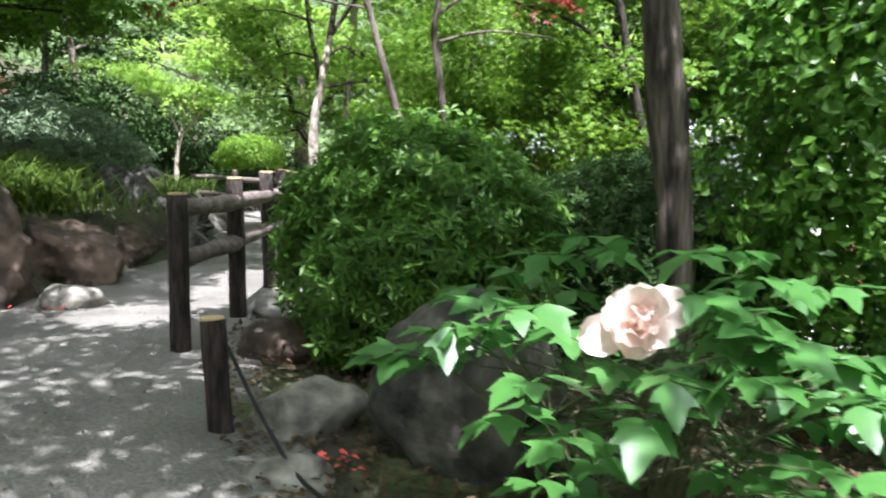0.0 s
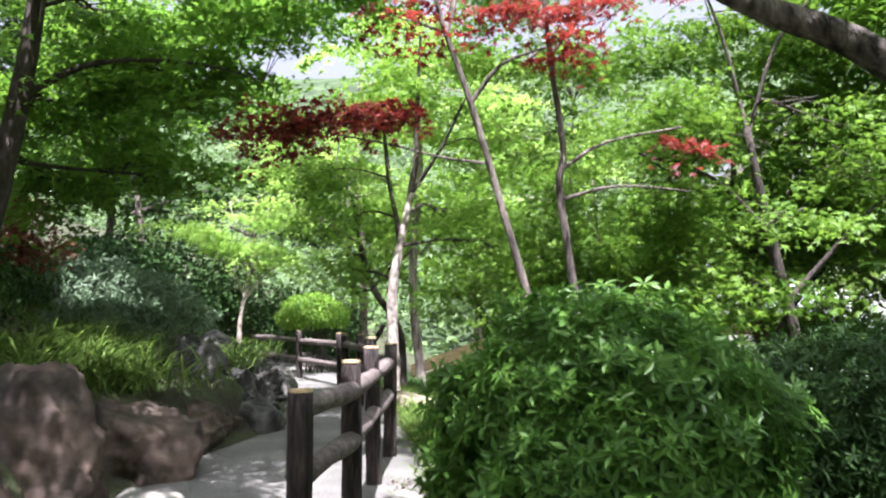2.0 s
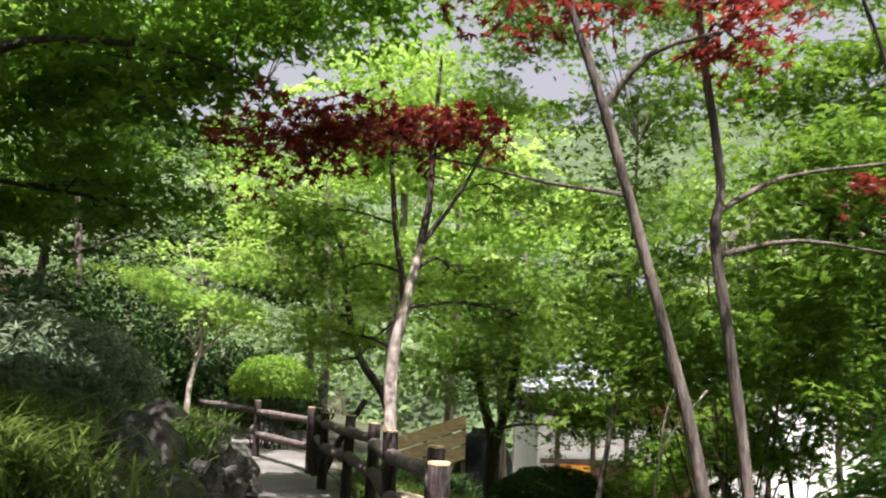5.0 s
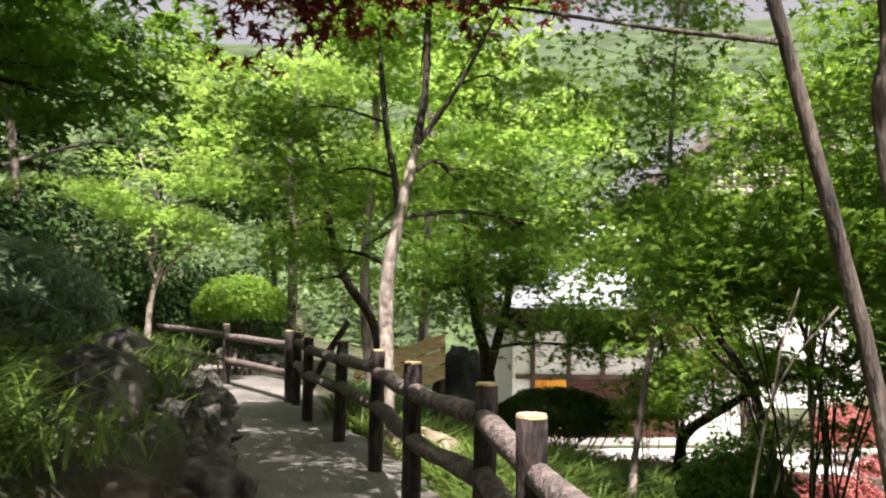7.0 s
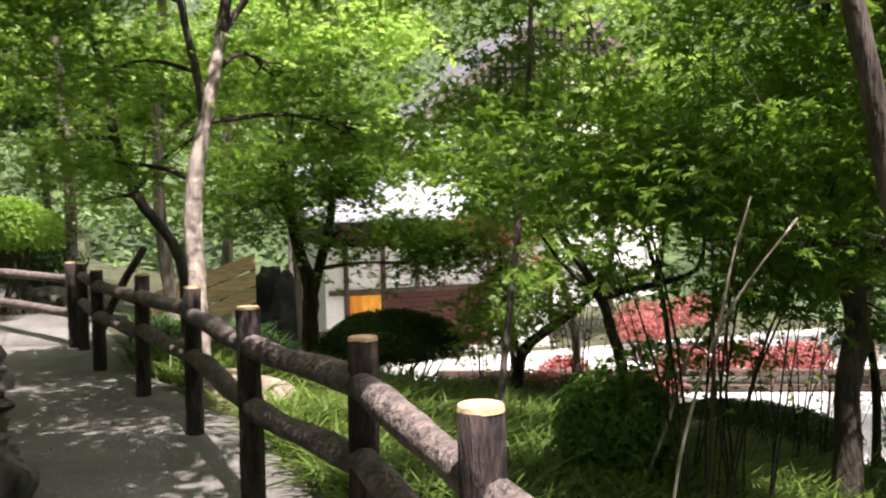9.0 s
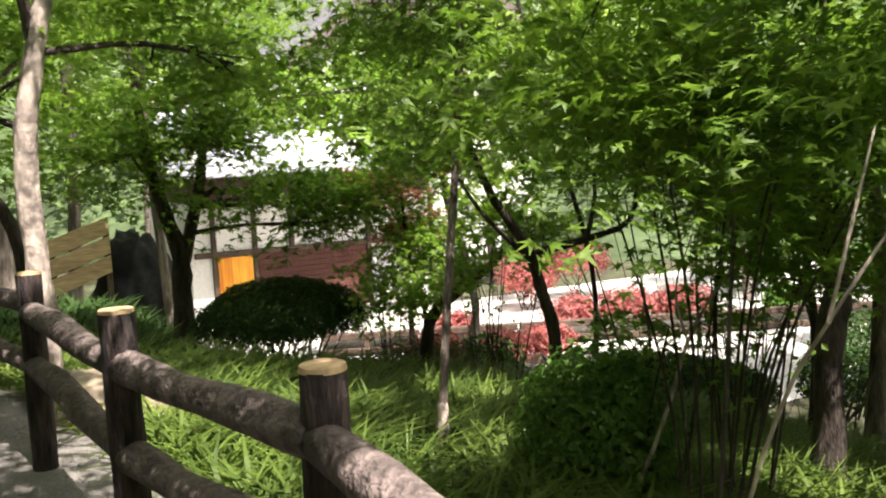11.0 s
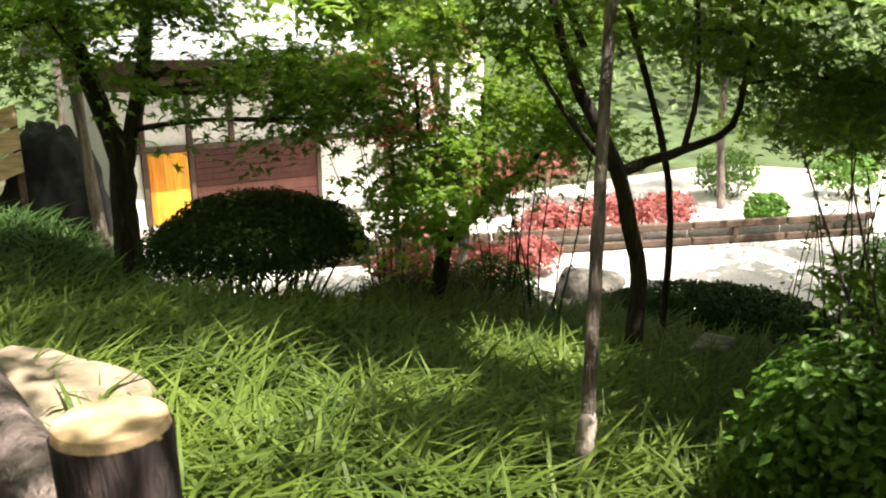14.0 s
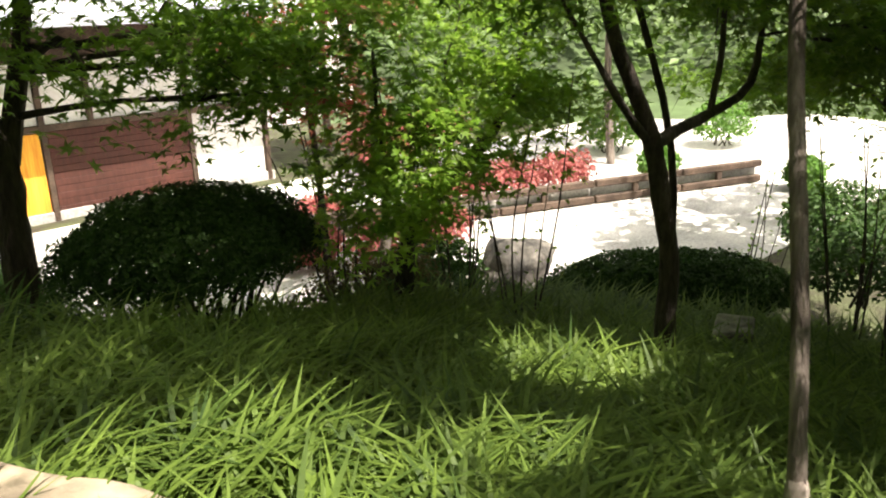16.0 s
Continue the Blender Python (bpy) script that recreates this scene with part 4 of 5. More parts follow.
tree("green_maple", "forked maple with dark limbs at the slope's foot",
     [(1.9, 12.4, -0.35, 0.0738), (1.92, 12.4, 0.3, 0.0574), (1.8, 12.4, 0.7, 0.0541), (1.7, 12.4, 1.0, 0.0508), (1.5, 12.4, 1.32, 0.041), (1.3, 12.4, 1.6, 0.0344), (1.1, 12.4, 2.1, 0.0246), (1.0, 12.4, 2.9, 0.0164)],
     [[(1.69, 12.4, 1.02, 0.04), (1.95, 12.4, 1.07, 0.036), (2.3, 12.4, 1.12, 0.032), (2.8, 12.4, 1.25, 0.025), (2.92, 12.4, 1.7, 0.018), (3.1, 12.4, 2.3, 0.012)], [(1.7, 12.4, 1.0, 0.028), (1.45, 12.4, 1.2, 0.022), (1.2, 12.4, 1.45, 0.016), (1.0, 12.5, 1.8, 0.01)],
      [(2.3, 12.4, 1.12, 0.022), (2.4, 12.4, 1.5, 0.018), (2.35, 12.4, 2.1, 0.012)]],
     [(2.4, 12.2, 1.85, 0.7, 0.5, 0.18, 520), (1.0, 12.4, 2.1, 0.7, 0.5, 0.3, 800), (2.9, 12.4, 2.5, 0.9, 0.7, 0.35, 1000), (1.8, 12.6, 2.9, 1.0, 0.8, 0.4, 1100), (3.0, 11.7, 1.55, 0.5, 0.4, 0.15, 260)], L_MAPLE, BARK_DARK, 0.055, 120, 0.42)
tree("green_maple", "leaning maple with drooping green sprays over the lane",
     [(1.75, 14.6, -0.75, 0.09), (1.78, 14.6, -0.2, 0.075), (1.88, 14.6, 0.15, 0.068), (2.25, 14.6, 0.4, 0.06), (2.6, 14.6, 0.6, 0.052), (2.9, 14.6, 0.85, 0.04), (3.2, 14.6, 1.4, 0.025)],
     [[(1.8, 14.6, 0.0, 0.03), (1.74, 14.6, 0.4, 0.024), (1.6, 14.6, 0.9, 0.018), (1.5, 14.5, 1.5, 0.01)], [(2.25, 14.6, 0.4, 0.03), (2.2, 14.5, 0.8, 0.022), (2.1, 14.4, 1.4, 0.012)]],
     [(1.7, 14.3, 0.9, 0.75, 0.5, 0.4, 1300), (2.5, 14.3, 1.2, 0.7, 0.5, 0.4, 1100), (3.2, 14.5, 0.95, 0.5, 0.4, 0.2, 420), (2.2, 14.4, 1.9, 1.0, 0.7, 0.35, 1100), (1.2, 14.1, 0.55, 0.4, 0.35, 0.25, 420), (3.4, 14.6, 2.0, 0.7, 0.6, 0.3, 600)], L_FRESH, BARK_DARK, 0.058, 120, 0.4)
tree("green_maple", "dark twin-stemmed maple above the lane",
     [(-0.55, 16.0, -0.75, 0.14), (-0.55, 16.0, 0.4, 0.11), (-0.53, 16.0, 0.9, 0.1), (-0.66, 16.0, 1.4, 0.075), (-0.8, 16.0, 2.0, 0.06), (-0.9, 16.0, 3.2, 0.035)],
     [[(-0.5, 16.0, 0.85, 0.08), (-0.38, 16.0, 1.3, 0.07), (-0.25, 16.0, 1.8, 0.06), (-0.1, 16.0, 2.8, 0.035), (0.2, 16.0, 3.6, 0.02)]],
     [(-0.5, 15.6, 2.5, 1.1, 0.8, 0.45, 1500), (-0.05, 15.6, 2.25, 0.55, 0.6, 0.35, 900), (0.9, 15.2, 1.5, 0.7, 0.5, 0.25, 650), (-1.3, 15.8, 2.0, 0.7, 0.6, 0.3, 700), (-0.3, 15.8, 3.5, 1.3, 1.0, 0.5, 1500), (2.2, 15.6, 2.7, 0.8, 0.8, 0.4, 900), (1.0, 15.6, 2.75, 0.35, 0.4, 0.2, 260), (0.3, 14.6, 1.75, 0.6, 0.4, 0.15, 500), (0.75, 14.9, 1.25, 0.5, 0.35, 0.16, 450), (1.3, 14.9, 1.45, 0.6, 0.4, 0.2, 500), (-0.2, 15.2, 1.5, 0.5, 0.35, 0.15, 350)], L_MAPLE, BARK_DARK, 0.061, 120, 0.46)
tree("green_maple", "pale-trunked maple by the fence, fresh green",
     [(-2.03, 12.95, 0.2, 0.1), (-2.04, 12.95, 1.15, 0.083), (-2.06, 12.95, 2.0, 0.078), (-1.94, 12.95, 2.7, 0.07), (-1.84, 12.95, 3.15, 0.058), (-1.77, 12.95, 3.5, 0.05)],
     [[(-1.8, 12.95, 3.36, 0.053), (-1.74, 12.95, 3.7, 0.05), (-1.68, 12.95, 4.1, 0.045), (-1.66, 12.95, 4.8, 0.035), (-1.6, 13, 6.0, 0.02)], [(-1.94, 12.95, 2.7, 0.045), (-1.99, 12.95, 3.15, 0.038), (-2.11, 12.95, 3.75, 0.03), (-2.2, 13, 4.8, 0.015)], [(-1.76, 12.95, 3.5, 0.035), (-1.3, 13, 4.2, 0.026), (-0.9, 13, 5.0, 0.015)]],
     [(-3.3, 13.3, 3.9, 1.0, 0.8, 0.3, 1100), (-2.8, 13.4, 3.2, 0.9, 0.7, 0.25, 800), (-1.9, 13.4, 5.9, 1.3, 1.0, 0.5, 1000), (-3.3, 13.9, 5.3, 1.1, 0.9, 0.4, 900), (-0.7, 13.6, 5.6, 1.1, 0.9, 0.4, 800), (-1.2, 13.2, 3.2, 0.8, 0.7, 0.3, 800), (-0.5, 13.3, 2.7, 0.8, 0.7, 0.22, 700), (-1.9, 13.4, 4.9, 1.2, 0.9, 0.4, 1200), (-0.6, 13.5, 4.3, 1.0, 0.9, 0.4, 900), (-2.7, 13.6, 2.4, 0.6, 0.5, 0.18, 400)], L_FRESH, BARK_PALE, 0.058, 120, 0.44, limb_bark=BARK_DARK)
tree("green_maple", "slender dark-stemmed maple with layered light leaves",
     [(-2.1, 14.9, 0.3, 0.07), (-2.15, 14.9, 1.4, 0.06), (-2.6, 14.8, 2.15, 0.052), (-2.8, 14.7, 2.9, 0.045), (-2.87, 14.6, 3.5, 0.036), (-3.2, 14.6, 4.3, 0.02)],
     [[(-2.6, 14.8, 2.15, 0.03), (-2.3, 14.8, 2.5, 0.022), (-1.9, 14.8, 2.8, 0.014)], [(-2.8, 14.7, 2.9, 0.025), (-3.4, 14.7, 3.3, 0.018), (-4.0, 14.8, 3.6, 0.01)]],
     [(-3.9, 14.8, 3.5, 0.9, 0.7, 0.3, 950), (-3.3, 14.9, 2.7, 0.9, 0.7, 0.25, 850), (-4.1, 14.9, 4.4, 0.9, 0.8, 0.3, 850), (-2.6, 15, 3.9, 0.9, 0.8, 0.3, 800), (-3.0, 15.0, 2.05, 0.6, 0.5, 0.15, 380), (-4.7, 17.8, 5.6, 1.1, 0.9, 0.4, 1100), (-3.2, 17.6, 5.6, 1.0, 0.9, 0.4, 900)], L_LIGHT, BARK_DARK, 0.058, 120, 0.44)
tree("young_maple", "young pale-barked maple with sunlit yellow-green leaves",
     [(-5.75, 17.6, 0.7, 0.06), (-5.78, 17.6, 1.3, 0.05), (-5.72, 17.6, 1.9, 0.045), (-5.6, 17.6, 2.35, 0.038), (-5.55, 17.6, 3.2, 0.025)],
     [[(-5.68, 17.6, 2.1, 0.028), (-5.9, 17.6, 2.6, 0.02), (-6.3, 17.6, 3.0, 0.012)], [(-5.7, 17.6, 2.0, 0.028), (-5.3, 17.6, 2.5, 0.02), (-4.9, 17.6, 2.8, 0.012)]],
     [(-5.6, 17.4, 3.1, 0.9, 0.7, 0.25, 900), (-6.7, 17.4, 3.5, 0.8, 0.7, 0.2, 600), (-5.0, 17.4, 3.8, 0.8, 0.7, 0.25, 700), (-6.0, 17.5, 4.1, 0.8, 0.7, 0.25, 600), (-5.0, 17.5, 2.8, 0.6, 0.5, 0.15, 350)], L_LIGHT, BARK_PALE, 0.066, 120, 0.46)
# Clusters over the walk near z 6 are unseen, added to shade it.
tree("broadleaf_tree", "tall tree on the bank with a dark leaning trunk", [(-6.2, 9.0, 1.2, 0.17), (-5.85, 9.0, 2.5, 0.14), (-5.58, 9.0, 3.6, 0.12), (-5.4, 9.0, 4.6, 0.1), (-5.2, 9.0, 6.2, 0.06)],
     [[(-5.5, 9.0, 4.0, 0.05), (-4.8, 9.2, 4.4, 0.035), (-3.9, 9.6, 4.5, 0.02), (-3.2, 10, 4.4, 0.01)], [(-5.4, 9, 4.5, 0.05), (-4.8, 8.2, 5.6, 0.03), (-4.2, 7.4, 6.2, 0.015)]],
     [(-4.4, 9.8, 4.4, 1.0, 0.8, 0.5, 1700), (-5.3, 10.4, 5.2, 1.2, 1.0, 0.7, 2000), (-3.5, 10.3, 5.1, 0.9, 0.9, 0.6, 1500), (-5.9, 9.8, 4.1, 0.9, 0.8, 0.5, 1300), (-4.5, 8.6, 6.2, 1.5, 1.3, 0.6, 2000), (-4.4, 11.6, 6.4, 1.4, 1.0, 0.6, 1600), (-3.0, 7.0, 6.6, 1.2, 1.2, 0.5, 1000), (-4.8, 11, 3.5, 0.8, 0.8, 0.35, 1000), (-6.3, 11, 3.4, 0.9, 0.9, 0.5, 1300), (-6.3, 12.6, 5.7, 1.3, 1.0, 0.7, 1600), (-5.0, 13.2, 6.4, 1.2, 0.9, 0.5, 1300), (-3.1, 4.5, 6.4, 1.2, 1.3, 0.5, 1400), (-2.9, 2.2, 6.5, 1.2, 1.2, 0.4, 1500), (-2.4, 8.2, 6.3, 1.0, 1.0, 0.4, 1700), (-2.3, 9.9, 6.2, 1.0, 0.9, 0.4, 1100), (-2.7, 11.3, 6.1, 1.0, 0.9, 0.4, 1000), (-3.4, 12.6, 6.2, 1.1, 0.9, 0.4, 900), (-2.3, 6.3, 6.3, 0.8, 0.8, 0.3, 1200), (-2.9, 7.2, 6.2, 1.0, 0.8, 0.3, 1200), (-3.5, 8.6, 6.0, 0.9, 0.8, 0.3, 1300), (-4.4, 5.2, 5.4, 1.1, 1.0, 0.4, 1400), (-3.4, 6.0, 5.8, 1.0, 0.9, 0.4, 800), (-5.2, 7.2, 5.2, 1.0, 1.0, 0.4, 900), (-6.6, 14.6, 5.6, 1.2, 1.0, 0.6, 1400), (-7.6, 12.8, 4.6, 1.1, 1.0, 0.6, 1300), (-6.4, 13.6, 4.4, 0.9, 0.9, 0.5, 1100)], L_DEEP, BARK_DARK, 0.075, 150, 0.5, TRIPLE)
tree("rust_shrub_tree", "rusty-leaved small tree on the bank", [(-7.4, 12.2, 1.8, 0.06), (-7.3, 12.2, 2.6, 0.05), (-7.2, 12.1, 3.6, 0.03)], [], [(-7.2, 12, 3.3, 0.7, 0.6, 0.6, 900), (-6.9, 11.8, 2.7, 0.5, 0.5, 0.35, 450)], L_RUST, BARK_DARK, 0.055, 65, 0.35)

tree("green_maple", "green maple with dark broad sprays behind the red maples", [(2.4, 9.0, -0.1, 0.08), (2.3, 8.9, 1.2, 0.065), (2.0, 8.7, 2.4, 0.05), (1.8, 8.6, 3.4, 0.03)],
     [[(2.0, 8.7, 2.4, 0.035), (1.4, 8.4, 2.9, 0.022), (0.7, 8.2, 3.1, 0.012)], [(2.2, 8.8, 1.8, 0.03), (2.9, 8.6, 2.6, 0.02), (3.4, 8.5, 3.0, 0.012)], [(1.8, 8.6, 3.4, 0.02), (1.6, 8.6, 4.3, 0.016), (1.35, 8.5, 4.9, 0.008)], [(1.8, 8.6, 3.3, 0.02), (2.1, 8.6, 4.2, 0.016), (2.5, 8.5, 4.7, 0.008)]],
     [(1.3, 8.3, 3.3, 0.7, 0.5, 0.35, 1100), (2.2, 8.4, 3.5, 0.8, 0.6, 0.35, 1200), (1.0, 8.4, 2.75, 0.7, 0.5, 0.25, 800), (2.9, 8.6, 2.9, 0.8, 0.6, 0.4, 1100), (2.0, 8.2, 2.5, 0.7, 0.5, 0.3, 900), (3.6, 8.6, 3.6, 0.8, 0.7, 0.4, 900), (1.6, 8.0, 1.9, 0.6, 0.5, 0.3, 700), (2.5, 10.6, 4.7, 1.0, 0.8, 0.35, 1200), (3.4, 9.6, 4.5, 0.9, 0.8, 0.3, 900), (2.6, 9.0, 4.3, 0.9, 0.6, 0.2, 900), (1.8, 9.2, 4.6, 0.7, 0.5, 0.15, 600), (3.6, 9.2, 5.1, 0.9, 0.6, 0.2, 800)], L_MAPLE, BARK_DARK, 0.053, 120, 0.4)
tree("green_maple", "round-crowned maple on the slope", [(2.78, 12.9, -0.5, 0.028), (2.75, 12.9, 0.8, 0.025), (2.5, 13.2, 2.2, 0.024), (2.2, 13.4, 3.8, 0.018)],
     [[(2.4, 13.5, 1.8, 0.03), (1.7, 13.3, 2.6, 0.02), (1.0, 13.2, 3.0, 0.01)], [(2.35, 13.4, 2.0, 0.03), (3.0, 13.3, 2.8, 0.02), (3.7, 13.2, 3.2, 0.01)]],
     [(1.2, 13.0, 2.9, 0.9, 0.7, 0.4, 1200), (2.2, 13.2, 3.4, 1.0, 0.8, 0.45, 1300), (3.4, 13.2, 3.2, 1.0, 0.8, 0.45, 1200), (1.7, 13.1, 4.2, 1.0, 0.8, 0.4, 900), (3.0, 13.4, 4.4, 1.0, 0.8, 0.4, 900), (2.3, 12.8, 2.5, 0.9, 0.6, 0.25, 900)], L_LIGHT, BARK_DARK, 0.066, 120, 0.46, TRIPLE)
tree("green_maple", "spreading maple with low drooping sprays at the slope's foot", [(4.3, 11.6, -0.9, 0.045), (4.2, 11.5, 0.1, 0.04), (3.9, 11.4, 1.0, 0.034), (3.6, 11.3, 2.0, 0.025)],
     [[(4.2, 11.5, 0.2, 0.035), (4.7, 12.2, 0.9, 0.022), (5.1, 12.9, 1.2, 0.012)], [(3.9, 11.4, 1.0, 0.03), (3.5, 11.8, 1.4, 0.02), (3.2, 12.2, 1.5, 0.012)]],
     [(3.4, 11.4, 1.5, 0.7, 0.6, 0.3, 900), (4.4, 12.2, 1.35, 0.8, 0.6, 0.35, 1000), (5.2, 13.0, 1.1, 0.9, 0.7, 0.35, 1000), (4.4, 11.0, 2.0, 0.9, 0.8, 0.4, 900), (6.0, 14.0, 1.0, 0.9, 0.7, 0.3, 800), (4.0, 13.2, 1.75, 0.9, 0.7, 0.3, 800), (3.3, 10.6, 1.0, 0.5, 0.4, 0.25, 500)], L_MAPLE, BARK_DARK, 0.061, 120, 0.44)

tree("rust_maple", "young maple with rusty red sprays above the lane", [(2.9, 17.2, -1.9, 0.05), (2.8, 17.1, 0.0, 0.04), (2.6, 17.0, 1.4, 0.03)], [], [(2.3, 16.8, 1.5, 0.7, 0.5, 0.2, 600), (3.0, 17.0, 1.0, 0.6, 0.5, 0.2, 450), (3.4, 17.2, 1.9, 0.6, 0.5, 0.2, 400)], L_RUST, BARK_DARK, 0.07, 90, 0.4)

# background maples on the slope and along the lane, and unseen ones round the start
back = random.Random(11)
# The last seven stand out of view, added to block sky light and bounce.
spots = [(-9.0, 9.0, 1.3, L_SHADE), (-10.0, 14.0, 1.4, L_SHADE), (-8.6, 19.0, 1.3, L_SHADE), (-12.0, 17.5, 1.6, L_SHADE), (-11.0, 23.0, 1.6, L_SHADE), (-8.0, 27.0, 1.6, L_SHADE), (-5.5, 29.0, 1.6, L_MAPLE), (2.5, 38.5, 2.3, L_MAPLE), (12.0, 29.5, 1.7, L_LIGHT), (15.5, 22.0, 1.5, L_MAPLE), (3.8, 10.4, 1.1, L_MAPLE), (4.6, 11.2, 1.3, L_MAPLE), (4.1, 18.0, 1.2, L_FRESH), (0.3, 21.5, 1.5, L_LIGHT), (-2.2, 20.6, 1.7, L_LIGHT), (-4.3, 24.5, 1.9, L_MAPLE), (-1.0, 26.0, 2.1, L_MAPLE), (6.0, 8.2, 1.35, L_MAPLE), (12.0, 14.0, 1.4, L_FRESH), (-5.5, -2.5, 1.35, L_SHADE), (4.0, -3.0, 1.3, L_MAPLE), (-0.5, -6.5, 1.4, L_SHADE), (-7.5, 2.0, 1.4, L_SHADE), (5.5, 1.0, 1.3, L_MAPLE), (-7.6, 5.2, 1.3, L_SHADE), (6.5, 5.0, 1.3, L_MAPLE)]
for x, y, s, leaf in spots:
    g = float(height(x, y))
    tall = back.uniform(4.6, 5.6) * s
    base = max(2.3 - g, 0.42 * tall) if x > -3 else 0.4 * tall
    wob = [back.uniform(-0.3, 0.3) for _ in range(4)]
    trunk = [(x, y, g - 0.1, 0.075 * s), (x + wob[0], y + wob[1], g + 0.3 * tall, 0.06 * s), (x + wob[2], y + wob[3], g + 0.65 * tall, 0.05 * s), (x + wob[0], y, g + tall, 0.02)]
    limbs, crowns = [], []
    for k in range(7):
        a = back.uniform(0, 6.28)
        rad = back.uniform(0.7, 1.7) * s
        cz = g + base + (tall - base) * (k + 0.5) / 7
        crowns.append((x + math.cos(a) * rad, y + math.sin(a) * rad, cz, 1.1 * s, 1.0 * s, 0.32 * s, 850 if abs(x) + y < 19 else 480))
        if k % 2 == 0:
            limbs.append([(x + wob[2] * 0.7, y + wob[3] * 0.7, cz - 0.7, 0.035 * s), (x + math.cos(a) * rad * 0.5, y + math.sin(a) * rad * 0.5, cz - 0.25, 0.025 * s), (x + math.cos(a) * rad, y + math.sin(a) * rad, cz, 0.012)])
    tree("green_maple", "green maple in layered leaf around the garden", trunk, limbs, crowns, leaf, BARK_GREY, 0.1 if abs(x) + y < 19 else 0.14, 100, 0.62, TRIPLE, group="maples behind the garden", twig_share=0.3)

# ---------------------------------------------------------------- shrubs along the walk and on the slope
bush("rounded_shrub", "dome-clipped dark shrub on bare stems", (0.3, 15.1, 0.17), (0.95, 0.8, 0.5), 30000, L_HEDGE, 0.028, OVAL, -0.1, 0.3, 0.07, -0.6, 26)
bush("rounded_shrub", "low green shrub by the fence", (0.46, 10.05, 0.42), (0.42, 0.42, 0.46), 4200, L_BUSH, 0.042, OVAL, -0.8, 0.25, 0.14, 0.0, 12)
bush("dry_shrub", "low brownish shrub of dry twiggy leaves", (1.95, 15.25, -0.6), (0.75, 0.5, 0.36), 4200, L_DRY, 0.03, OVAL, -0.5, 0.35, 0.2, -0.9, 26)
bush("clipped_hedge", "long low clipped hedge above the lane", (4.95, 14.15, -1.12), (1.3, 0.5, 0.42), 26000, L_HEDGE, 0.035, OVAL, -0.7, 0.22, 0.08, -1.6, 12, turn=-48)
bush("rounded_shrub", "small dark shrub above the lane", (3.3, 15.9, -0.95), (0.6, 0.5, 0.42), 1800, L_HEDGE, 0.055, OVAL, -0.6, 0.2, 0.1, -1.3, 8)
bush("rounded_shrub", "dark rounded shrub at the slope's foot", (8.2, 13.6, -1.0), (0.85, 0.7, 0.5), 2200, L_HEDGE, 0.06, OVAL, -0.6, 0.2, 0.1, -1.7, 8)
bush("rounded_shrub", "dark rounded shrub at the slope's foot", (6.75, 12.95, -1.05), (0.65, 0.55, 0.42), 1500, L_HEDGE, 0.06, OVAL, -0.6, 0.2, 0.1, -1.5, 8)
for x, y, r, leaf in [(14.5, 20.0, 0.55, L_BROAD), (17.0, 23.0, 1.0, L_BUSH), (19.5, 21.0, 1.0, L_BROAD), (13.0, 15.8, 0.5, L_BUSH), (15.5, 17.0, 0.5, L_BROAD)]:
    bush("rounded_shrub", "green rounded shrub beside the pale lane", (x, y, -2.3 + 0.6 * r), (r, r * 0.8, r * 0.7), 1500, leaf, 0.09, OVAL, -0.6, 0.25, 0.2, -2.4, 8, group="shrubs beside the lane")
bush("cloud_pruned_shrub", "sunlit cloud-pruned shrub behind the far fence", (-4.65, 19.6, 1.65), (0.85, 0.7, 0.55), 4600, L_FRESH, 0.06, OVAL, -0.5, 0.2, 0.12, 0.4, 12)
bush("bamboo_grass", "blue-green mound of bamboo grass on the bank", (-7.5, 15.0, 1.5), (1.8, 2.6, 1.2), 9000, L_BAMBOO, 0.16, NARROW, -0.3, 0.25, 0.16, 0.9, 16)
bush("bamboo_grass", "bamboo grass spilling over the bank stones", (-6.2, 12.6, 1.35), (1.0, 1.2, 0.6), 3600, L_BAMBOO, 0.15, NARROW, -0.3, 0.25, 0.16, 0.9, 10)
bush("dark_shrub", "dark leafy shrub high on the bank", (-6.9, 8.6, 1.9), (1.4, 1.6, 0.9), 5000, L_HEDGE, 0.08, OVAL, -0.4, 0.25, 0.2, 1.2, 12)
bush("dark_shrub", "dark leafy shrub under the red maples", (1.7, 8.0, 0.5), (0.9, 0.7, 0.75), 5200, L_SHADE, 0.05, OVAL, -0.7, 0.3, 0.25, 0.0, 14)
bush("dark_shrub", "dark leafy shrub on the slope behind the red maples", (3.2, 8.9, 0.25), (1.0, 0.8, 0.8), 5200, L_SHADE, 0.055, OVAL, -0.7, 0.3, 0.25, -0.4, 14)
# The last three are added in near-black leaf for the shadowed depth behind.
for x, y, r in [(-8.2, 16.8, 1.2), (-9.5, 19.8, 1.5), (-8.3, 22.8, 1.3), (-10.6, 11.5, 1.6), (-9.2, 7.0, 1.5), (-7.2, 25.3, 1.3), (-5.6, 26.6, 1.2), (-8.4, 20.2, 2.0), (-7.4, 23.0, 2.0), (-5.9, 24.6, 1.8)]:
    g = float(height(x, y))
    bush("dark_shrub", "dark leafy undergrowth on the wooded bank", (x, y, g + 0.5 * r), (r, r, 0.8 * r), 3200, L_HEDGE, 0.1, OVAL, -0.4, 0.25, 0.25, g, 10, group="undergrowth on the bank")
bush("dark_shrub", "dark leafy shrub high on the bank", (-8.6, 12.3, 2.4), (1.6, 1.8, 1.1), 5000, L_HEDGE, 0.08, OVAL, -0.4, 0.25, 0.2, 1.9, 12)
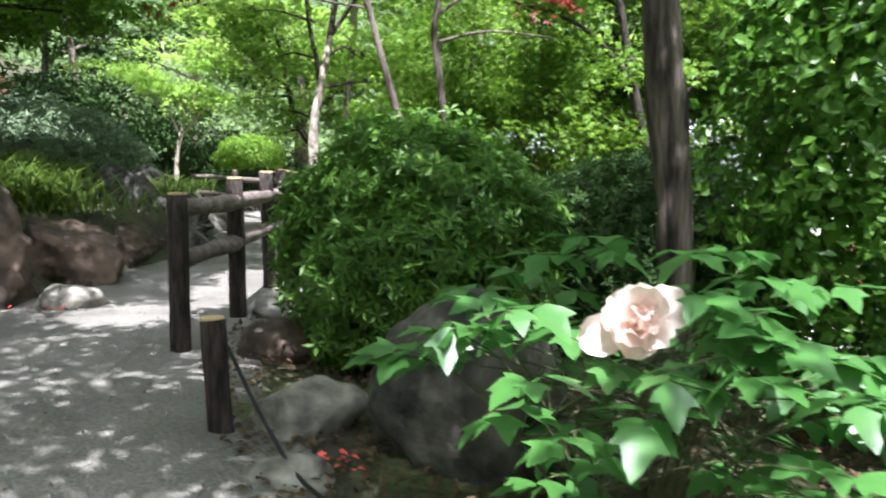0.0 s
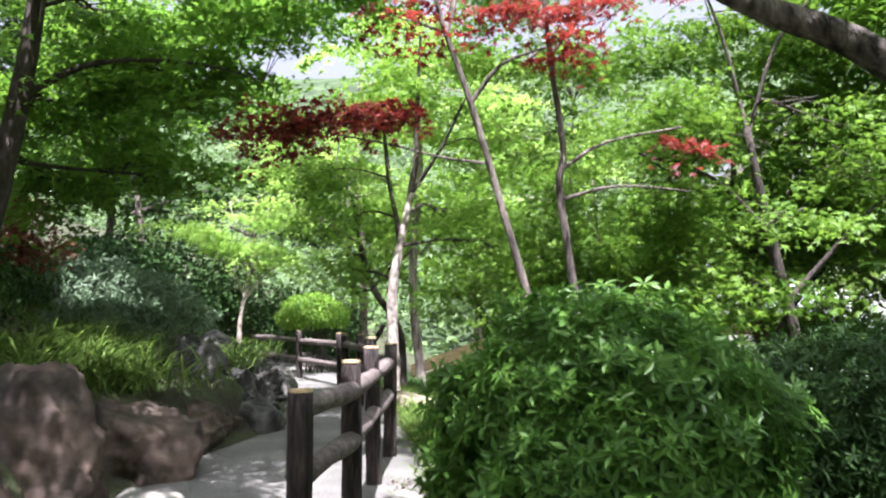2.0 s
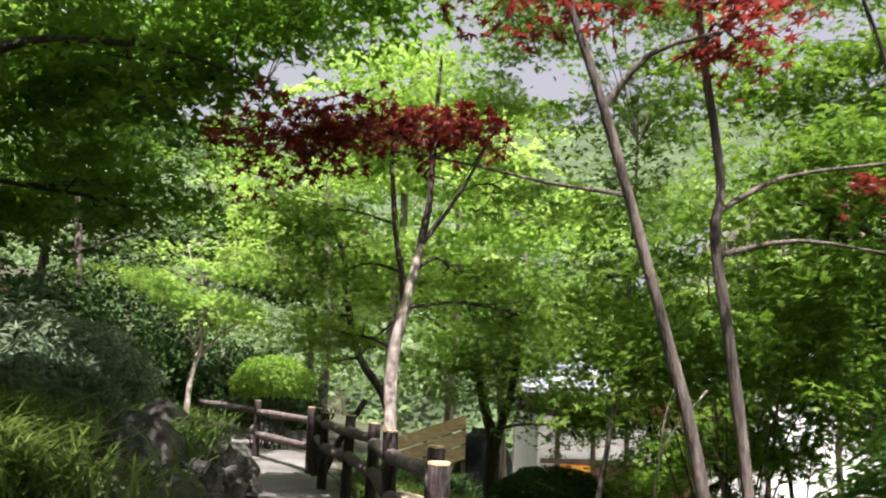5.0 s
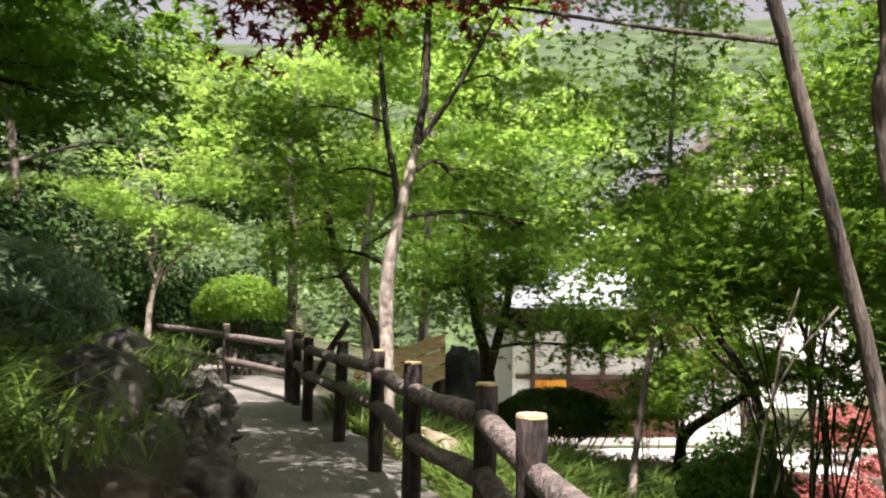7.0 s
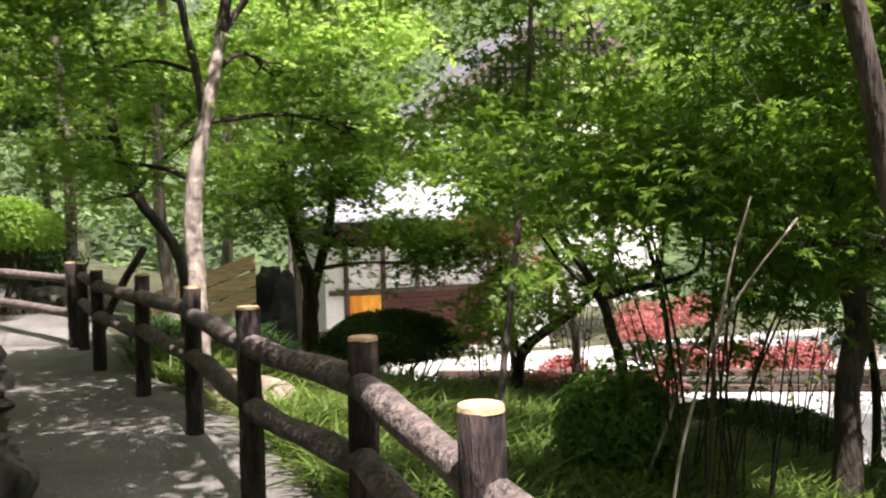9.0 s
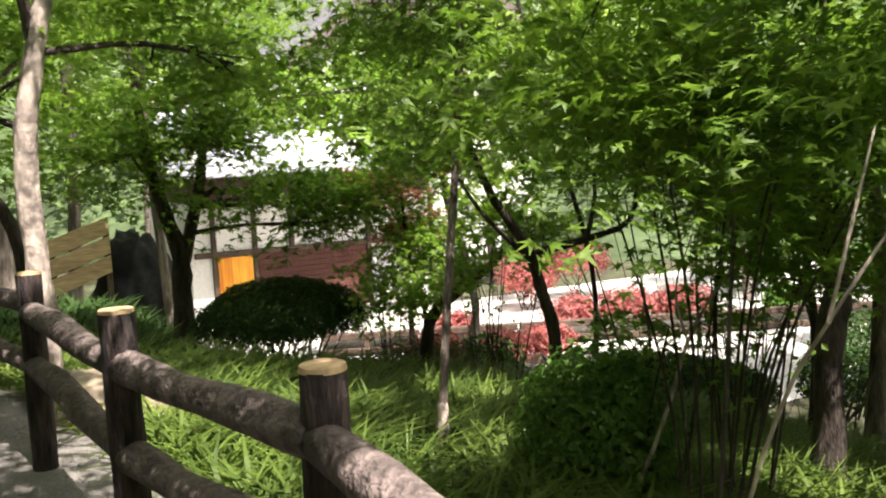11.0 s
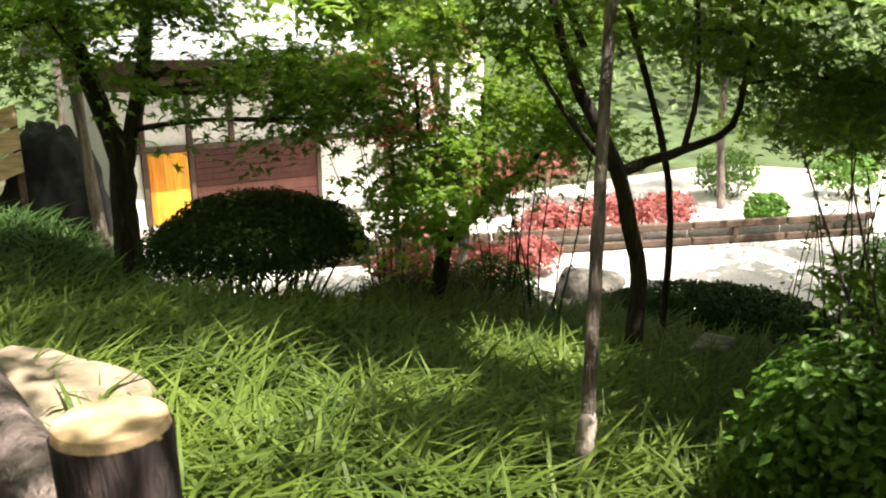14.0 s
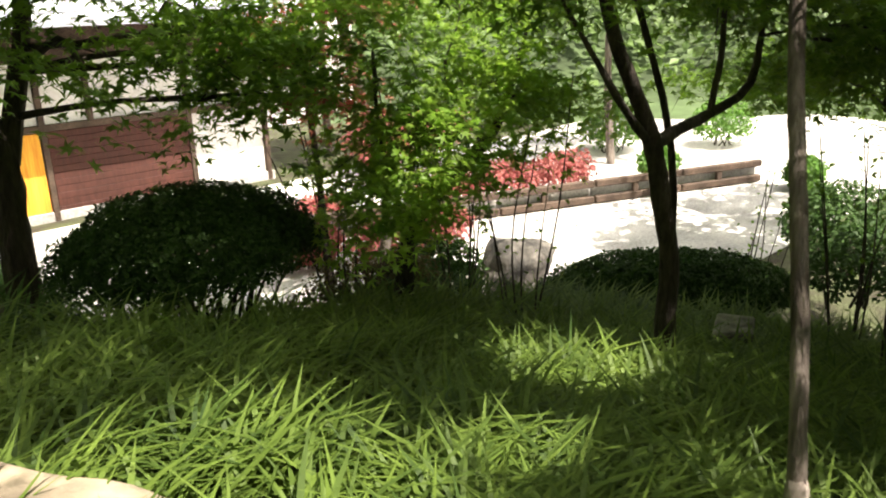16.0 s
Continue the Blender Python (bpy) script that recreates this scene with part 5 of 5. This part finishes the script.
for x, y, z, r in [(5.2, 20.9, -2.0, 0.6), (6.3, 20.2, -2.0, 0.65), (7.4, 20.1, -2.0, 0.6), (9.4, 21.8, -1.95, 0.75), (10.7, 21.4, -1.9, 0.8), (12.0, 20.9, -1.9, 0.8), (11.2, 26.3, -1.5, 1.0), (12.2, 25.2, -1.3, 1.0), (10.2, 24.9, -1.6, 0.8), (6.6, 22.6, -2.0, 0.6)]:
    bush("red_azalea", "pink-red azalea in bloom beside the lane", (x, y, z), (r, r * 0.8, r * 0.6), 1300, L_PINK, 0.085, OVAL, -0.5, 0.3, 0.3, -2.4, 8, group="azaleas by the lane")

# low timber edging beside the lane
edging = thing("timber_edging", (8.0, 21.4, -2.4), "low dark timber edging of a bed beside the lane", "edging")
ex, ey, along = 3.6, 23.25, Vector((0.92, -0.391))
for i in range(6):
    for low in (-2.36, -2.02):
        m = Vector((ex, ey)) + along * (1.08 + 2.2 * i)
        part("timber", box_mesh("timber", (m.x - 1.08, m.y - 0.07, low), (m.x + 1.08, m.y + 0.07, low + 0.15), TIMBER, 0.02, radians(-23)), edging)
    m = Vector((ex, ey)) + along * (1.0 + 2.2 * i)
    part("timber_post", box_mesh("timber_post", (m.x - 0.07, m.y - 0.05, -2.42), (m.x + 0.07, m.y + 0.05, -1.9), TIMBER, 0.02, radians(-23)), edging)
    m = Vector((ex + 0.14, ey + 0.33)) + along * (1.08 + 2.2 * i)
    part("coping", box_mesh("coping", (m.x - 1.08, m.y - 0.24, -2.4), (m.x + 1.08, m.y + 0.24, -2.04), CONCRETE, 0.02, radians(-23)), edging)

# wooden ramp rail and sheeted pile left of the hall
ramp_rail = thing("board_parapet", (-1.0, 22.2, -0.9), "honey-coloured board parapet of a sloping walk", "parapet")
for k in range(3):
    z = 0.1 + 0.34 * k - 0.55
    bm = bmesh.new()
    vs = [bm.verts.new(p) for p in ((-2.6, 22.0, z - 0.15), (-0.62, 22.0, z + 0.55), (-0.62, 22.0, z + 0.85), (-2.6, 22.0, z + 0.15), (-2.6, 22.06, z - 0.15), (-0.62, 22.06, z + 0.55), (-0.62, 22.06, z + 0.85), (-2.6, 22.06, z + 0.15))]
    for f in ((0, 1, 2, 3), (7, 6, 5, 4), (0, 4, 5, 1), (1, 5, 6, 2), (2, 6, 7, 3), (3, 7, 4, 0)):
        bm.faces.new([vs[i] for i in f])
    part("board", bm_mesh("board", bm, PLANK), ramp_rail)
for x, z in ((-2.5, 0.15), (-1.55, 0.5), (-0.66, 0.85)):
    part("upright", box_mesh("upright", (x - 0.05, 22.07, -1.6), (x + 0.05, 22.17, z), TIMBER, 0.01), ramp_rail)
tarp = rock("black_tarpaulin", "crumpled black sheet over a mound by the hall", (-0.15, 22.6, -0.4), (0.75, 0.6, 1.3), 101, TARP, 10, cuts=9, rough=0.3, category="covered pile")
slab = tagged(new("slab", box_mesh("slab", (2.48, 12.2, -0.36), (2.86, 12.45, -0.31), ROCK_PALE, 0.015, 0.4)), "flat pale slab lying in the grass", "slab")

# ---------------------------------------------------------------- grasses
def scatter(n, x0, x1, y0, y1, test, clump=9, spread=0.05):
    x, y = rng.uniform(x0, x1, n), rng.uniform(y0, y1, n)
    ok = test(x, y)
    tuft = np.array([noise.noise(Vector((a * 1.3, b * 1.3, 4))) for a, b in zip(x, y)])
    ok &= tuft > -0.25 + 0.3 * rng.standard_normal(n)
    x, y = np.repeat(x[ok], clump), np.repeat(y[ok], clump)
    x, y = x + spread * rng.standard_normal(len(x)), y + spread * rng.standard_normal(len(y))
    return np.stack([x, y, height(x, y) - 0.02], 1)


def beyond_fence(x, y):
    return (x > edges(y)[1] + 0.3) & (np.hypot((x - 0.5) / 1.5, (y - 16.0) / 1.7) > 1)


def on_bank(x, y):
    return x < edges(y)[0] - np.where(y < 9.5, 1.4, 0.6)


g = scatter(6600, -2.6, 4.5, 8.6, 14.6, beyond_fence, 9, 0.06)
tagged(new("lilyturf", blade_mesh("lilyturf", g, 0.36, 0.0115, L_GRASS, 0.3, 1.05)), "long strap-leaved lilyturf covering the slope", "grass", kind="stuff")
# Shadow below the dome shrub is put into the colour: dark box leaf.
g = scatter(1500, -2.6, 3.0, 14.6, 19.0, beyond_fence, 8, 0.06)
tagged(new("lilyturf", blade_mesh("lilyturf", g, 0.34, 0.014, L_HEDGE, 0.4, 0.9)), "lilyturf under the maples, leaf colour darkened for shade", "grass", kind="stuff")
g = scatter(900, -1.3, 2.5, 5.8, 8.6, beyond_fence, 8, 0.06)
tagged(new("lilyturf", blade_mesh("lilyturf", g, 0.28, 0.009, L_GRASS, 0.5, 0.9)), "lilyturf behind the fence", "grass", kind="stuff")
for y, x, n, tall in [(6.7, -4.9, 45, 0.5), (7.5, -4.75, 45, 0.5), (8.3, -4.5, 45, 0.5), (8.6, -4.2, 50, 0.5), (9.3, -4.75, 50, 0.5), (10.0, -5.3, 50, 0.45), (8.8, -5.2, 60, 0.5), (7.6, -5.5, 60, 0.5), (6.9, -5.6, 60, 0.5), (12.8, -4.75, 40, 0.3), (13.5, -4.75, 40, 0.3), (16.2, -5.3, 30, 0.3), (18.6, -6.2, 30, 0.3)]:
    z = float(height(x, y)) + 0.05
    ob = thing("strap_leaf_clump", (x, y, z), "arching strap-leaved clump on top of the stone wall", "plant", "clumps on the bank")
    at = np.array((x, y, z - 0.1)) + rng.standard_normal((n * 5, 3)) * (0.3, 0.32, 0.03)
    part("leaves", blade_mesh("leaves", at, tall * 0.9, 0.011, L_GRASS, 0.6, 1.2), ob, kind="stuff")
g = scatter(1600, -12, -3.5, 4, 22, on_bank, 7, 0.08)
tagged(new("bank_grass", blade_mesh("bank_grass", g, 0.26, 0.012, L_GRASS, 0.6, 1.0)), "low grass over the planted bank", "grass", kind="stuff")

def litter(name, label, n, box, test, size, mat, lift):
    x, y = rng.uniform(box[0], box[1], n), rng.uniform(box[2], box[3], n)
    ok = test(x, y)
    p = np.stack([x[ok], y[ok], height(x[ok], y[ok]) + lift], 1)
    tagged(new(name, leaf_mesh(name, p, np.tile((0, 0, 1.0), (len(p), 1)), size, OVAL, mat, 0.35)), label, "leaf litter", kind="stuff")


DEAD = leaf_material("dead_leaf", (0.04, 0.028, 0.017), (0.13, 0.085, 0.046), 0.12, 0.8, 0.2)
litter("leaf_litter", "brown fallen leaves on the shaded soil", 9000, (-1.6, 2.2, 1.5, 7.5), lambda x, y: x > edges(y)[1] - 0.02, 0.035, DEAD, 0.03)
litter("path_litter", "small dry leaves scattered on the gravel", 1500, (-4.5, 1.0, 0.5, 20), lambda x, y: (x < edges(y)[1]) & (x > edges(y)[0]), 0.018, DEAD, 0.035)
litter("fallen_petal_scatter", "red petals fallen beside the stones", 26, (-3.4, -2.9, 5.9, 6.3), lambda x, y: x < 9, 0.03, FALLEN, 0.05)
litter("fallen_petal_scatter", "red petals fallen among the stones", 14, (-0.5, -0.3, 2.95, 3.15), lambda x, y: x < 9, 0.03, FALLEN, 0.05)
# pebbles pressed into the gravel
n = 5200
x, y = rng.uniform(-4.2, 0.8, n), rng.uniform(0.6, 15, n)
lx, rx = edges(y)
ok = (x > lx) & (x < rx)
x, y = x[ok], y[ok]
PEB_V = np.array([(1, 0, 0), (0.3, 0.8, 0), (-0.8, 0.5, 0), (-0.7, -0.6, 0), (0.3, -0.9, 0), (0, 0, 0.55)], float)
PEB_F = np.array([(0, 1, 5), (1, 2, 5), (2, 3, 5), (3, 4, 5), (4, 0, 5)])
size = 0.006 + 0.012 * rng.random(len(x)) ** 2
turn_by = rng.random(len(x)) * 6.28
c, q = np.cos(turn_by)[:, None], np.sin(turn_by)[:, None]
px = np.stack([PEB_V[None, :, 0] * c - PEB_V[None, :, 1] * q, PEB_V[None, :, 0] * q + PEB_V[None, :, 1] * c, np.repeat(PEB_V[None, :, 2], len(x), 0)], -1) * size[:, None, None]
px += np.stack([x, y, walk_height(y) + 0.022], 1)[:, None]
tagged(new("pebble_scatter", fast_mesh("pebble_scatter", px.reshape(-1, 3), (PEB_F[None] + (np.arange(len(x)) * 6)[:, None, None]).reshape(-1, 3), GRAVEL)), "small pebbles pressed into the path", "gravel", kind="stuff")

# thin bare canes of the shrubs on the slope
cane = random.Random(3)
for cx, cy in [(0.75, 9.9), (3.0, 11.4), (2.4, 13.95), (5.75, 13.75), (2.7, 14.9), (1.2, 9.7), (4.9, 11.6), (3.9, 12.0), (1.6, 15.2)]:
    g = float(height(cx, cy))
    ob = thing("cane_shrub", (cx, cy, g), "shrub of thin bare brown canes", "shrub", "cane shrubs")
    lines = []
    for k in range(6):
        a, s = cane.uniform(0, 6.28), cane.uniform(0.2, 0.6)
        hgt = cane.uniform(1.1, 2.0)
        lines.append(smooth_line([(cx + 0.1 * math.cos(a), cy + 0.1 * math.sin(a), g - 0.05, 0.009), (cx + s * 0.6 * math.cos(a), cy + s * 0.6 * math.sin(a), g + hgt * 0.5, 0.007), (cx + s * math.cos(a + 0.3), cy + s * math.sin(a + 0.3), g + hgt, 0.004)], 4))
    part("cane_growth", tubes("cane_growth", lines, BARK_DARK, 5, cap=False), ob, kind="stuff")
    pts = np.vstack([l[len(l) // 2:, :3] for l in lines])
    pts = np.repeat(pts, 3, 0) + 0.1 * rng.standard_normal((len(pts) * 3, 3))
    part("leaves", leaf_mesh("leaves", pts, np.tile((0, 0, 1.0), (len(pts), 1)), 0.045, OVAL, L_MAPLE, 0.6), ob, kind="stuff")

twig = thing("dead_branch", (0.35, 9.75, 0.05), "pale bare branch leaning in the undergrowth", "branch")
part("main_stem", tubes("main_stem", [smooth_line([(0.35, 9.75, 0.0, 0.012), (0.5, 9.6, 0.55, 0.011), (0.62, 9.5, 1.05, 0.009), (0.95, 9.4, 1.5, 0.006)], 5)], BARK_PALE, 6), twig)
part("side_twig", tubes("side_twig", [smooth_line([(0.6, 9.52, 0.95, 0.007), (0.45, 9.45, 1.25, 0.005), (0.5, 9.4, 1.5, 0.003)], 4)], BARK_PALE, 5), twig)

twig = thing("dead_branch", (-0.20, 8.50, 0.0), "long pale bare branch rising out of the undergrowth", "branch")
part("main_stem", tubes("main_stem", [smooth_line([(-0.25, 8.50, -0.05, 0.008), (-0.20, 8.50, 0.63, 0.0075), (-0.19, 8.35, 1.13, 0.007), (-0.20, 8.20, 1.39, 0.006), (-0.12, 8.10, 1.62, 0.005), (0.06, 8.05, 1.85, 0.005)], 4)], BARK_PALE, 6), twig)
part("side_twig", tubes("side_twig", [smooth_line([(-0.20, 8.20, 1.39, 0.007), (-0.17, 8.15, 1.69, 0.005), (-0.08, 8.15, 1.94, 0.003)], 4)], BARK_PALE, 5), twig)

# ---------------------------------------------------------------- far woods
def hill(x, y):
    """The wooded slopes that close the valley on all sides."""
    d = np.hypot(x + 2, y - 8)
    ahead = soft(0.0, 0.6, (y - 8) / (d + 1e-6))
    near = 34 - 14 * (1 - ahead)
    return -2.5 + np.maximum(d - near, 0) * (0.46 + 0.06 * np.sin(np.arctan2(x + 2, y - 8) * 3 + 1.0))


# The ring also runs on unseen at the back, blocking low sky light.
woods = []
for k in range(4200):
    a = rng.uniform(-math.pi, math.pi)
    d = rng.uniform(36, 82) if abs(a) < 1.3 else rng.uniform(21, 60)
    x, y = -2 + math.sin(a) * d, 8 + math.cos(a) * d
    woods.append((x, y, float(hill(x, y)) + rng.uniform(-0.5, 3.5)))
W = np.array(woods)
pts = np.repeat(W, 24, 0) + rng.standard_normal((len(W) * 24, 3)) * (1.5, 1.5, 1.1)
tagged(new("far_woods", leaf_mesh("far_woods", pts, np.tile((0, -0.3, 1.0), (len(pts), 1)), 0.5, OVAL, L_FAR, 0.7)), "hazy green wooded hillside in the distance", "woods", kind="stuff")
HX, HY = np.meshgrid(np.linspace(-120, 120, 60), np.linspace(-100, 130, 24))
HZ = hill(HX, HY) - 0.6 + 1.0 * np.sin(HX * 0.21) * np.sin(HY * 0.17)
i, j = np.meshgrid(np.arange(23), np.arange(59), indexing="ij")
F = np.stack([i * 60 + j, i * 60 + j + 1, (i + 1) * 60 + j + 1, (i + 1) * 60 + j], -1).reshape(-1, 4)
tagged(new("hillside", fast_mesh("hillside", np.stack([HX, HY, HZ], -1).reshape(-1, 3), F, material("wooded_slope", (0.05, 0.075, 0.03), 0.95, vary=0.5, grain=2, blotch=0.3, bump=0.5), True)), "dark wooded slope behind the garden", "hill", kind="structure")
